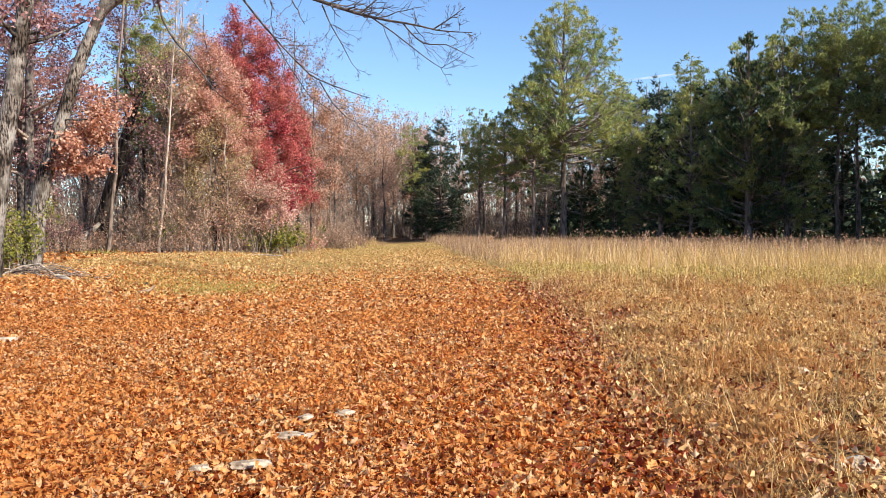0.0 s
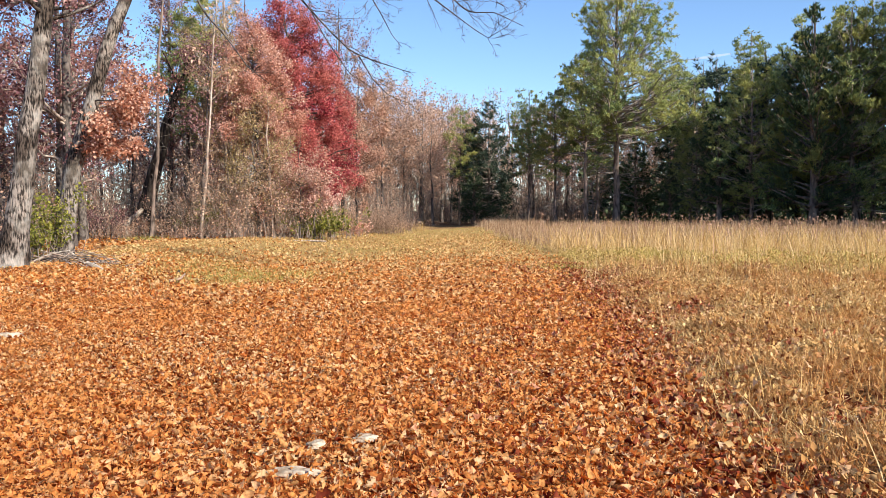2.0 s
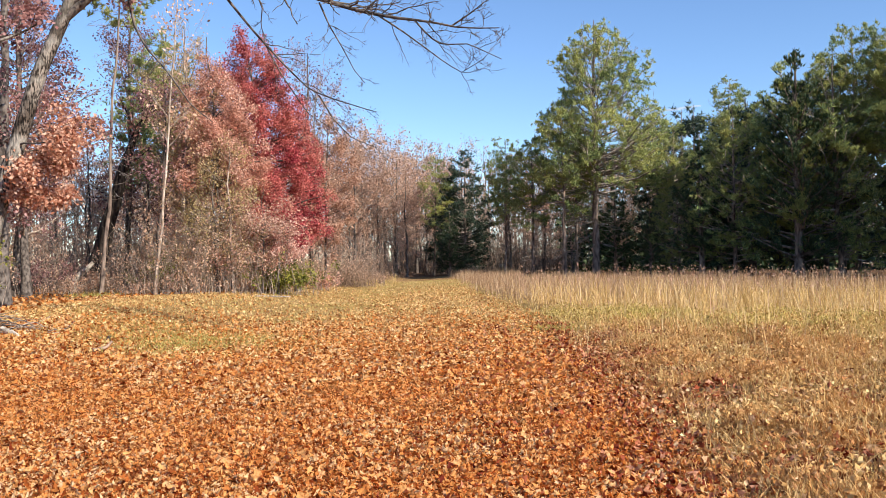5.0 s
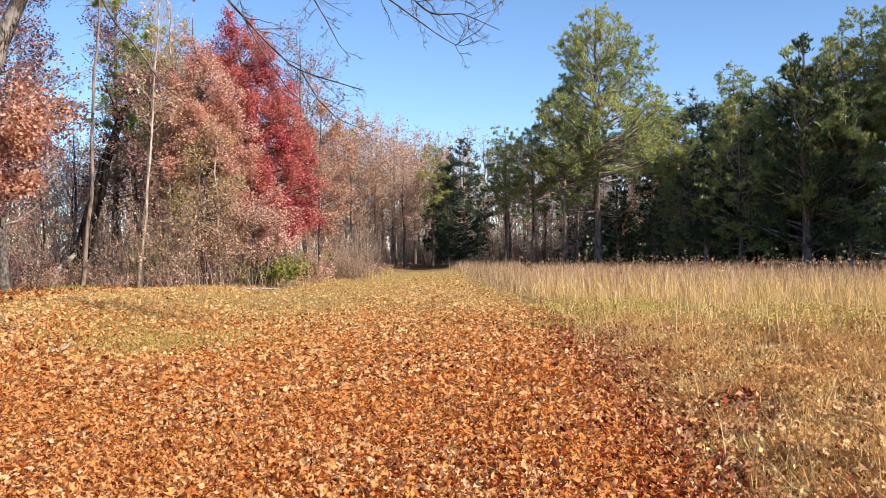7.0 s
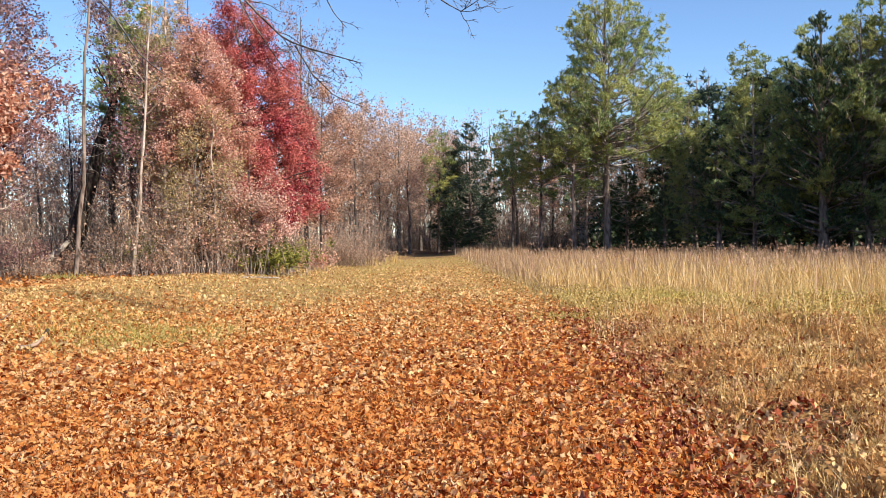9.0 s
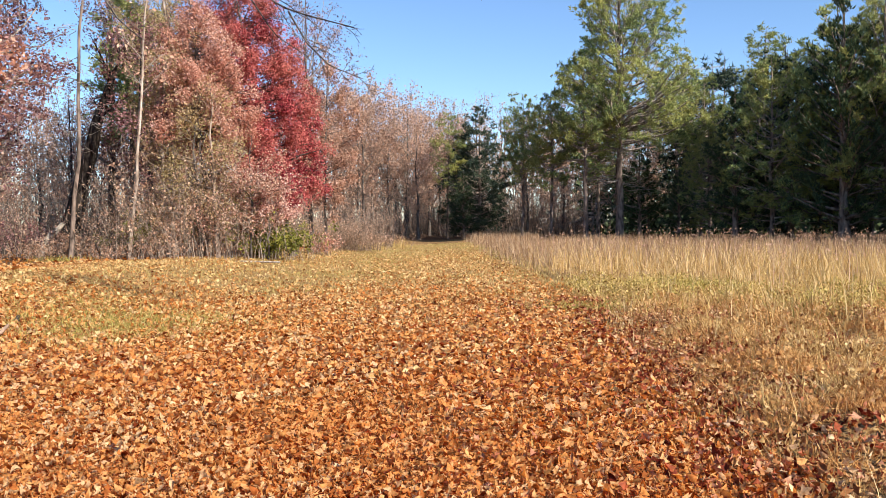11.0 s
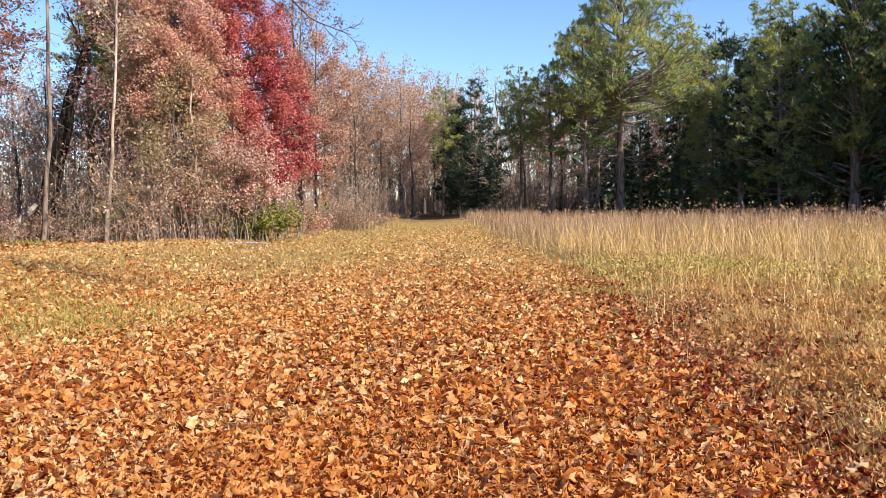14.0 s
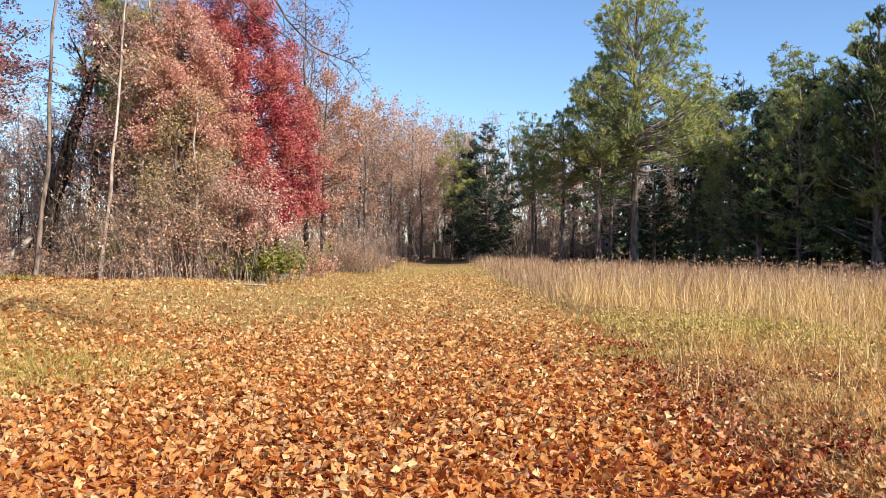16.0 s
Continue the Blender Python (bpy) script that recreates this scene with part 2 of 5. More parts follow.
plum_leaf = leafy("plum_leaf", [(0, (0.06, 0.026, 0.035)), (0.5, (0.21, 0.096, 0.105)), (1, (0.54, 0.35, 0.33))], 0.36, patch=(0.38, 0.18, 0.14), deep=1.15)
brown_leaf = leafy("brown_leaf", [(0, (0.32, 0.18, 0.12)), (0.5, (0.6, 0.37, 0.25)), (1, (0.78, 0.55, 0.41))], 0.45, deep=1.0)
olive_leaf = leafy("olive_leaf", [(0, (0.08, 0.09, 0.015)), (0.5, (0.2, 0.2, 0.035)), (1, (0.36, 0.33, 0.07))], 0.3, 0.5)
needle = leafy("needle", [(0, (0.055, 0.1, 0.047)), (0.5, (0.215, 0.285, 0.115)), (1, (0.52, 0.54, 0.19))], 0.32, 0.5, patch=(0.49, 0.45, 0.135), patch_scale=0.3, deep=1.0)
# darker, duller copy of needle: the stand's shade put into its colour
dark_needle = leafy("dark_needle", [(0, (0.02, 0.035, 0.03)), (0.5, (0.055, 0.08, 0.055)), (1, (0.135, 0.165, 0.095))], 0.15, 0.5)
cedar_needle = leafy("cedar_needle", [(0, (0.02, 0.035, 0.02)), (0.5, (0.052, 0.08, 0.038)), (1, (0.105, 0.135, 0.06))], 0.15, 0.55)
litter_leaf = leafy("litter_leaf", [(0, (0.23, 0.038, 0.012)), (0.16, (0.5, 0.145, 0.034)), (0.4, (0.82, 0.392, 0.122)), (0.72, (0.91, 0.555, 0.245)), (1, (0.95, 0.74, 0.46))], 0.52, 0.7, patch=(0.8, 0.36, 0.105), patch_scale=0.5, grain=38, gloss=0.08, deep=1.6)
edge_leaf = leafy("edge_leaf", [(0, (0.14, 0.018, 0.01)), (0.5, (0.42, 0.1, 0.04)), (1, (0.76, 0.4, 0.24))], 0.4, 0.6, grain=38, deep=1.6)
dry_litter = leafy("dry_litter", [(0, (0.34, 0.13, 0.045)), (0.5, (0.66, 0.38, 0.14)), (1, (0.84, 0.6, 0.3))], 0.3, 0.6)
straw = leafy("straw", [(0, (0.36, 0.21, 0.07)), (0.5, (0.67, 0.45, 0.19)), (1, (0.88, 0.69, 0.41))], 0.3, 0.6, patch=(0.56, 0.38, 0.13), patch_scale=0.35)
far_straw = leafy("far_straw", [(0, (0.26, 0.15, 0.09)), (0.5, (0.46, 0.3, 0.18)), (1, (0.62, 0.45, 0.28))], 0.3, 0.6)
rough_blade = leafy("rough_blade", [(0, (0.2, 0.08, 0.03)), (0.28, (0.46, 0.25, 0.09)), (0.6, (0.74, 0.5, 0.2)), (1, (0.9, 0.69, 0.36))], 0.3, 0.6, patch=(0.56, 0.27, 0.09), patch_scale=0.9)
caught_leaf = leafy("caught_leaf", [(0, (0.24, 0.065, 0.025)), (0.55, (0.6, 0.3, 0.12)), (1, (0.88, 0.64, 0.4))], 0.4, 0.6, grain=38, deep=1.5)
turf_blade = leafy("turf_blade", [(0, (0.34, 0.23, 0.08)), (0.5, (0.64, 0.46, 0.18)), (1, (0.82, 0.63, 0.32))], 0.3, 0.6, patch=(0.54, 0.44, 0.14), patch_scale=0.3)
low_blade = leafy("low_blade", [(0, (0.3, 0.18, 0.05)), (0.5, (0.64, 0.46, 0.14)), (1, (0.84, 0.66, 0.28))], 0.3, 0.55, patch=(0.58, 0.47, 0.13), patch_scale=0.6)
green_blade = leafy("green_blade", [(0, (0.18, 0.155, 0.03)), (0.5, (0.44, 0.37, 0.09)), (1, (0.66, 0.54, 0.2))], 0.3, 0.55)


def ground_material():
    m, nodes, links = material("forest_ground")
    tc = nodes.new("ShaderNodeTexCoord")
    leaf_at, wood_at = nodes.new("ShaderNodeAttribute"), nodes.new("ShaderNodeAttribute")
    leaf_at.attribute_name, wood_at.attribute_name = "leaf_cover", "woods"
    vor = nodes.new("ShaderNodeTexVoronoi")
    vor.inputs["Scale"].default_value = 42
    links.new(tc.outputs["Object"], vor.inputs["Vector"])
    sep = nodes.new("ShaderNodeSeparateColor")
    links.new(vor.outputs["Color"], sep.inputs[0])
    leaf = ramp(nodes, [(0, (0.13, 0.022, 0.01)), (0.35, (0.28, 0.07, 0.022)), (0.75, (0.5, 0.19, 0.055)), (1, (0.62, 0.33, 0.13))])
    links.new(sep.outputs[0], leaf.inputs[0])
    f = noise_node(nodes, links, tc.outputs["Object"], 22, 6)
    dry = ramp(nodes, [(0.36, (0.1, 0.045, 0.018)), (0.52, (0.28, 0.16, 0.06)), (0.68, (0.52, 0.35, 0.16))])
    links.new(f, dry.inputs[0])
    duff = ramp(nodes, [(0.3, (0.05, 0.03, 0.018)), (0.7, (0.2, 0.11, 0.06))])
    links.new(f, duff.inputs[0])
    big = noise_node(nodes, links, tc.outputs["Object"], 0.6, 4)
    cover = nodes.new("ShaderNodeMath")
    cover.operation = "MULTIPLY_ADD"
    links.new(big, cover.inputs[0])
    cover.inputs[1].default_value = 0.8
    links.new(leaf_at.outputs["Fac"], cover.inputs[2])
    edge = ramp(nodes, [(0.55, (0, 0, 0)), (0.95, (1, 1, 1))])
    links.new(cover.outputs[0], edge.inputs[0])
    col = mix_colour(nodes, links, edge.outputs[0], dry.outputs[0], leaf.outputs[0])
    col = mix_colour(nodes, links, wood_at.outputs["Fac"], col, duff.outputs[0])
    b = nodes["Principled BSDF"]
    b.inputs["Roughness"].default_value = 0.95
    b.inputs["Specular IOR Level"].default_value = 0.1
    links.new(col, b.inputs["Base Color"])
    bump = nodes.new("ShaderNodeBump")
    bump.inputs["Strength"].default_value, bump.inputs["Distance"].default_value = 0.8, 0.03
    links.new(f, bump.inputs["Height"])
    links.new(bump.outputs[0], b.inputs["Normal"])
    return m


# ---- ground ----
def path_edge(y):
    """The right-hand edge of the leafy track."""
    return np.interp(y, (0, 9, 14, 19, 24, 27, 36, 43, 70, 95), (1.7, 1.9, 2.0, 2.0, 1.85, 1.55, 0.6, -0.5, -3.4, -4.4))


def wood_edge(y):
    """The left-hand edge of the clearing, where the wood begins."""
    return np.interp(y, (0, 17, 24, 33, 36, 44, 55, 66, 95), (-11.5, -11.5, -12.5, -14.5, -11.0, -9.8, -9.2, -7.6, -6.6))


def hummock(x, y):
    """The lumps of the rough grass beside the track, -1 to 1."""
    n = np.sin(2.9 * x + 0.9 * np.sin(2.3 * y)) * np.sin(2.5 * y + 1.1 * np.sin(1.9 * x)) + 0.45 * np.sin(6.7 * x + 1.7 * y) * np.sin(5.3 * y - 1.5 * x)
    return np.clip(n, -1.0, 1.0)


def pocket(x, y):
    """Bare leaf-filled hollows between the lumps of rough grass, 0 to 1."""
    d = [((x - px) / rx) ** 2 + ((y - py) / ry) ** 2 for px, py, rx, ry in POCKETS]
    return np.exp(-np.minimum.reduce(d))


POCKETS = [(2.55, 19.6, 0.3, 0.7), (3.45, 19.9, 0.3, 0.6), (2.72, 16.7, 0.45, 0.45), (1.95, 12.4, 0.35, 0.4), (2.76, 13.1, 0.4, 0.35), (4.6, 17.6, 0.4, 0.5), (1.75, 21.0, 0.25, 0.6)]


def ground_z(x, y):
    x, y = np.asarray(x, float), np.asarray(y, float)
    z = 0.45 * smooth((-x - 5) / 6) + 0.11 * smooth((x - path_edge(y)) / 0.9) * smooth((60 - y) / 15)
    z = z + 0.3 * smooth((y - 35) / 40) * smooth((x + 9) / 8)
    rough = smooth((x - path_edge(y) - 0.2) / 1.0) * smooth((26 - y) / 4)
    z = z + rough * (0.085 * hummock(x, y) - 0.1 * pocket(x, y))
    return z + 0.012 * np.sin(2.1 * x + 0.7 * y) * np.cos(1.3 * y - 0.4 * x) + 0.01 * np.sin(4.7 * x) * np.sin(3.9 * y)


def leaf_cover(x, y):
    """How thickly the fallen leaves lie, 0 to 1."""
    c = smooth((path_edge(y) + 0.5 - x) / 0.9) * (1 - 0.68 * smooth((y - 16) / 14) - 0.3 * smooth((y - 42) / 16))
    patchy = 0.5 + 0.5 * np.sin(0.55 * x + 1.1) * np.sin(0.4 * y + 0.3 * x)
    left = smooth((-x - 2.6) / 3.5) * smooth((y - 11) / 9) * smooth((x + 11) / 2)
    c = c * (1 - left * (0.3 + 0.4 * patchy))
    return np.clip(c, 0, 1)


def build_ground():
    xs = np.concatenate([np.linspace(-900, -70, 12), np.linspace(-60, -14, 24), np.linspace(-13, 1, 42), np.linspace(1.14, 8, 52), np.linspace(8.3, 13, 14), np.linspace(14, 60, 24), np.linspace(70, 900, 12)])
    ys = np.concatenate([np.linspace(-900, -20, 10), np.linspace(-15, 0, 10), np.linspace(0.5, 25, 150), np.linspace(25.4, 42, 42), np.linspace(43, 110, 40), np.linspace(125, 1500, 12)])
    X, Y = np.meshgrid(xs, ys)
    v = np.stack([X, Y, ground_z(X, Y)], -1).reshape(-1, 3)
    nx = len(xs)
    i = (np.arange(len(ys) - 1)[:, None] * nx + np.arange(nx - 1)).ravel()
    me = mesh_of("ground", v, None, np.stack([i, i + 1, i + nx + 1, i + nx], -1), ground_material(), True)
    x, y = v[:, 0], v[:, 1]
    woods = np.maximum(smooth((wood_edge(y) - x) / 2), smooth((y - (62 - 0.9 * np.maximum(x, 0))) / 6) * smooth((x - path_edge(y)) / 2))
    woods = np.maximum(woods, smooth((y - 70) / 10))
    for name, values in (("leaf_cover", leaf_cover(x, y)), ("woods", woods)):
        at = me.attributes.new(name, "FLOAT", "POINT")
        at.data.foreach_set("value", values.astype(np.float32))
    return tagged(new("ground", me), "leaf-strewn woodland clearing with a mown track", "ground", kind="structure")


build_ground()

# ---- trees ----
TUFT_RNG = np.random.default_rng(5)


def tuft_shape(n, forward=0.3, width=0.2):
    """A spray of n needles round +y."""
    d = unit(TUFT_RNG.normal(size=(n, 3)) + (0, forward * 2, 0))
    s = unit(np.cross(d, TUFT_RNG.normal(size=(n, 3)))) * width
    L = TUFT_RNG.uniform(0.5, 0.95, (n, 1))
    v = np.stack([-s * 0.6, s * 0.6, d * L], 1).reshape(-1, 3)
    return v, np.arange(n * 3).reshape(-1, 3)


def frames_along(rng, d):
    """Turns whose second axis follows d."""
    r = rng.normal(size=d.shape)
    u = unit(r - (r * d).sum(-1, keepdims=True) * d)
    return np.stack([u, d, np.cross(u, d)], 1)


def trunk_line(rng, height, lean=(0, 0), wobble=0.05, N=14, bow=0.0):
    s = np.linspace(0, 1, N)
    P = np.stack([lean[0] * s + bow * np.sin(np.pi * s), lean[1] * s, height * s], -1)
    w = np.cumsum(rng.normal(size=(N, 3)) * (wobble, wobble, 0), 0) * np.minimum(1, s * 4)[:, None]
    return (P + w)[None]


def trunk_radii(r, N=14, flare=0.45, top=0.12):
    s = np.linspace(0, 1, N)
    return (r * ((1 - s) ** 0.8 * (1 - top) + top) * (1 + flare * np.exp(-s * 22)))[None]


def limbs_on(rng, P, R, n, first, reach, rise, profile, N=6, bend=0.15, wobble=0.05):
    """Main limbs up a trunk: reach scaled by profile(f), steepness from rise[0] at the first to rise[1] at the top."""
    f = np.sort(rng.uniform(0, 1, n) ** 1.25)
    u = first + (0.965 - first) * f
    p, _ = along(P, np.zeros(n, int), u)
    az = np.arange(n) * 2.39996 + rng.uniform(-0.5, 0.5, n)
    el = np.radians(rise[0] + (rise[1] - rise[0]) * f + rng.uniform(-10, 10, n))
    L = reach * profile(f) * rng.uniform(0.65, 1.15, n)
    way = np.stack([np.cos(az) * np.cos(el), np.sin(az) * np.cos(el), np.sin(el)], -1)
    s = np.linspace(0, 1, N)[None, :, None]
    Q = p[:, None] + way[:, None] * s * L[:, None, None]
    Q[..., 2] += bend * (s[..., 0] ** 2) * L[:, None]
    w = rng.normal(size=Q.shape) * wobble * L[:, None, None]
    w[:, 0] = 0
    Q = Q + np.cumsum(w, 1) * 0.5
    r0 = np.minimum(np.interp(u, np.linspace(0, 1, R.shape[1]), R[0]) * 0.5, 0.02 + 0.022 * L)
    return Q, r0[:, None] * np.linspace(1, 0.25, N)[None]


def spread_out(rng, P, count):
    """Which of the polylines carry a leaf or tuft: the long ones carry more."""
    L = np.linalg.norm(np.diff(P, axis=1), axis=-1).sum(1)
    return rng.choice(len(P), count, p=L / L.sum())


def make_tree(name, label, category, trunk_me, limb_me, crown_me, group=""):
    root = tagged(new(name), label, category, group)
    part("trunk", trunk_me, root)
    part("branchwork", limb_me, root, kind="stuff")
    if crown_me:
        part("crown", crown_me, root, kind="stuff")
    return root


def limbs_to(rng, P, R, outline, n, rise, ragged=(0.7, 1.06), curve=1.5, N=6, wobble=0.035, side=0.0):
    """Main limbs up a trunk whose tips fill the crown's outline, rows of (height, radius); rise: their steepness at the crown's foot and top."""
    zs, rs = np.array(outline, float).T
    g = np.linspace(zs[0], zs[-1], 200)
    c = np.cumsum(np.interp(g, zs, rs) + 0.25)
    zt = np.interp((np.arange(n) + rng.uniform(0, 1, n)) / n, c / c[-1], g)
    az = np.arange(n) * 2.39996 + rng.uniform(-0.6, 0.6, n)
    reach = np.interp(zt, zs, rs) * rng.uniform(ragged[0], ragged[1], n) * (1 + side * np.cos(az))
    f = (zt - zs[0]) / (zs[-1] - zs[0])
    el = np.radians(rise[0] + (rise[1] - rise[0]) * f + rng.uniform(-7, 7, n))
    top = P[0, -1, 2]
    zb = np.clip(zt - reach * np.tan(el), min(zs[0], 0.9 * zt.min()), top * 0.97)
    u = zb / top
    p, _ = along(P, np.zeros(n, int), u)
    k = np.linspace(0, 1, N)[None, :]
    Q = np.stack([p[:, :1] + (np.cos(az) * reach)[:, None] * k, p[:, 1:2] + (np.sin(az) * reach)[:, None] * k,
                  p[:, 2:] + (zt - p[:, 2])[:, None] * k ** curve], -1)
    w = rng.normal(size=Q.shape) * (wobble * reach)[:, None, None]
    w[:, 0] = 0
    Q = Q + np.cumsum(w, 1) * 0.6
    r0 = np.minimum(np.interp(u, np.linspace(0, 1, R.shape[1]), R[0]) * 0.5, 0.02 + 0.018 * reach)
    return Q, r0[:, None] * np.linspace(1, 0.3, N)[None]


def pine_tree(seed, height, r, outline, n, label, lean=(0, 0), dead=14, puffs=26, puff=(0.3, 12), fol=None, rise=(2, 52), dead_reach=2.0, dead_span=(0.1, 0.5), subs=5, side=0.0):
    """A pine: limbs that end in rounded puffs of needles, grey dead branches lower down."""
    rng = np.random.default_rng(seed)
    P, R = trunk_line(rng, height, lean, 0.05), trunk_radii(r, flare=0.25, top=0.08)
    A, AR = limbs_to(rng, P, R, outline, n, rise, wobble=0.06, side=side)
    B, BR = fork(rng, A, AR, subs, (0.35, 1.0), 0.4, 52, 0.14, 3, 0.08, 0.5, 0.008, 0.12)
    f = rng.uniform(dead_span[0], dead_span[1], dead)
    Q, QR = limbs_on(rng, P, R, dead, dead_span[0], dead_reach, (-14, 12), lambda f: 0.5 + 0.5 * f, 5, -0.1, 0.09)
    Q[:, :, 2] -= (Q[:, :1, 2] - height * f[:, None]) if dead else 0
    D, DR = fork(rng, Q, QR * 0.45, 5, (0.3, 0.95), 0.32, 45, 0.0, 3, 0.1, 0.5, 0.006)
    per = 4
    k = int(n * puffs / per)
    idx = spread_out(rng, B, int(k * 0.8))
    p, d = along(B, idx, 1.05 - 0.5 * rng.uniform(0, 1, len(idx)) ** 1.5)
    idx = spread_out(rng, A, k - len(idx))
    p2, d2 = along(A, idx, 1 - 0.35 * rng.uniform(0, 1, len(idx)) ** 1.4)
    p, d = np.repeat(np.concatenate([p, p2]), per, 0), np.repeat(np.concatenate([d, d2]), per, 0)
    p = p + rng.normal(size=p.shape) * np.array((0.15, 0.15, 0.09)) * (puff[0] / 0.3)
    shape, tris = tuft_shape(puff[1], 0.35, 0.14)
    v, t = scatter(shape, tris, p, frames_along(rng, unit(d * 0.6 + (0, 0, 0.7) + rng.normal(size=d.shape) * 0.25)), puff[0] * rng.uniform(0.75, 1.25, len(p)))
    root = make_tree("pine_tree", label, "tree", stems("trunk", [(P, R, 9)], pine_bark), stems("branchwork", [(A, AR, 4), (B, BR, 3)], pine_limb),
                     mesh_of("crown", v, t, None, fol or needle), "pines at the clearing's edge")
    if dead:
        part("deadwood", stems("deadwood", [(Q, QR * 0.45, 4), (D, DR, 3)], dead_wood), root, "grey dead branches", "stuff")
    return root


def cedar_tree(seed, height, reach, n, per, label, group="pines at the clearing's edge", name="cedar_tree", rise=(6, 55)):
    """A dense, pointed evergreen, branched nearly to the ground."""
    rng = np.random.default_rng(seed)
    P, R = trunk_line(rng, height, (0, 0), 0.02), trunk_radii(0.02 * height, top=0.04)
    prof = lambda f: np.clip((1.0 - f) ** 0.62, 0.05, 1) * np.clip((f + 0.35) / 0.45, 0, 1)
    A, AR = limbs_on(rng, P, R, n, 0.06, reach, rise, prof, 5, 0.18, 0.05)
    B, BR = fork(rng, A, AR, 6, (0.25, 1.0), 0.34, 40, 0.15, 3, 0.05, 0.5, 0.005, 0.2)
    idx = spread_out(rng, B, len(B) * per)
    p, d = along(B, idx, rng.uniform(0.1, 1.0, len(idx)))
    shape, tris = tuft_shape(5, 0.7, 0.22)
    v, t = scatter(shape, tris, p + rng.normal(size=p.shape) * 0.06, frames_along(rng, unit(d + (0, 0, 0.5))), rng.uniform(0.2, 0.36, len(p)))
    return make_tree(name, label, "tree", stems("trunk", [(P, R, 7)], pine_bark), stems("branchwork", [(A, AR, 3)], pine_bark),
                     mesh_of("crown", v, t, None, cedar_needle), group)


def broadleaf(seed, height, r, first, reach, n, label, bark_m, leaf_m, per_twig, leaf_size=0.15, lean=(0, 0), bow=0.0, rise=(15, 65), peak=0.4,
              subs=5, twigs=4, spread=0.22, name="oak_tree", category="tree", group="", wobble=0.06, twig_bark_m=None, bare_top=0.0, thin=0.004, flare=0.45, sub_len=0.42):
    """A leaf-losing tree: trunk, limbs, boughs, twigs and what leaves it still holds."""
    rng = np.random.default_rng(seed)
    P, R = trunk_line(rng, height, lean, wobble, 14, bow), trunk_radii(r, flare=flare)
    prof = lambda f: np.clip(np.minimum((f + 0.3) / (peak + 0.3), ((1.08 - f) / (1.08 - peak)) ** 0.7), 0.15, 1)
    A, AR = limbs_on(rng, P, R, n, first, reach, rise, prof, 6, 0.15, 0.07)
    B, BR = fork(rng, A, AR, subs, (0.2, 1.0), sub_len, 42, 0.15, 4, 0.07, 0.55, 0.006, 0.15)
    C, CR = fork(rng, B, BR, twigs, (0.2, 1.0), 0.45, 40, 0.1, 3, 0.08, 0.55, thin, 0.1)
    crown = None
    if per_twig > 0:
        count = int(len(C) * per_twig)
        idx = spread_out(rng, C, count)
        p, _ = along(C, idx, rng.uniform(0.15, 1.0, count))
        if bare_top:
            keep = p[:, 2] < height * (1 - bare_top) + rng.normal(size=count) * 0.8
            p = p[keep]
        p = p + rng.normal(size=p.shape) * spread
        v, t = scatter(KITE, KITE_T, p, frames_of(rng, len(p), (0.45, -0.4, 0.5), 0.75), leaf_size * rng.uniform(0.65, 1.3, len(p)))
        crown = mesh_of("crown", v, t, None, leaf_m)
    return make_tree(name, label, category, stems("trunk", [(P, R, 10)], bark_m), stems("branchwork", [(A, AR, 4), (B, BR, 3), (C, CR, 3)], twig_bark_m or bark_m), crown, group)


def shaped_tree(seed, height, r, outline, n, label, bark_m, leaf_m, leaves=20, leaf_size=0.12, spread=0.09, rise=(-5, 40), name="oak_tree", lean=(0, 0), bow=0.0,
                subs=6, twigs=4, sub_len=0.36, twig_len=0.5, droop=-0.08, twig_bark_m=None, thin=0.005, ragged=(0.6, 1.08), group="", share=1.0):
    """A leaf-losing tree whose crown keeps to an outline, its leaves in sprays along the twigs."""
    rng = np.random.default_rng(seed)
    P, R = trunk_line(rng, height, lean, 0.05, 14, bow), trunk_radii(r)
    A, AR = limbs_to(rng, P, R, outline, n, rise, ragged, 1.2, 6, 0.06)
    B, BR = fork(rng, A, AR, subs, (0.25, 1.0), sub_len, 45, 0.03, 4, 0.07, 0.55, 0.006, 0.1)
    C, CR = fork(rng, B, BR, twigs, (0.2, 1.0), twig_len, 42, droop, 3, 0.08, 0.6, thin, 0.02)
    hung = C[rng.uniform(0, 1, len(C)) < share]
    count = len(hung) * leaves
    idx = spread_out(rng, hung, count)
    p, _ = along(hung, idx, rng.uniform(0.1, 1.0, count))
    p = p + rng.normal(size=p.shape) * spread - np.array((0, 0, 0.4 * spread))
    v, t = scatter(KITE, KITE_T, p, frames_of(rng, count, (0.4, -0.35, 0.45), 0.95), leaf_size * rng.uniform(0.6, 1.3, count))
    return make_tree(name, label, "tree", stems("trunk", [(P, R, 10)], bark_m), stems("branchwork", [(A, AR, 4), (B, BR, 3), (C, CR, 3)], twig_bark_m or bark_m),
                     mesh_of("crown", v, t, None, leaf_m), group)


def put(tree, x, y, turn=0.0, size=1.0, sink=0.05, tilt=0.0):
    """Stand a tree on the ground."""
    tree.matrix_basis = pose(x, y, float(ground_z(x, y)) - sink, 0, tilt, turn) @ Matrix.Scale(size, 4)
    return tree


def again(tree, x, y, turn=0.0, size=1.0, sink=0.05, label=""):
    ob = copy_thing(tree, Matrix.Identity(4))
    if label:
        ob["label"] = label
    return put(ob, x, y, turn, size, sink)


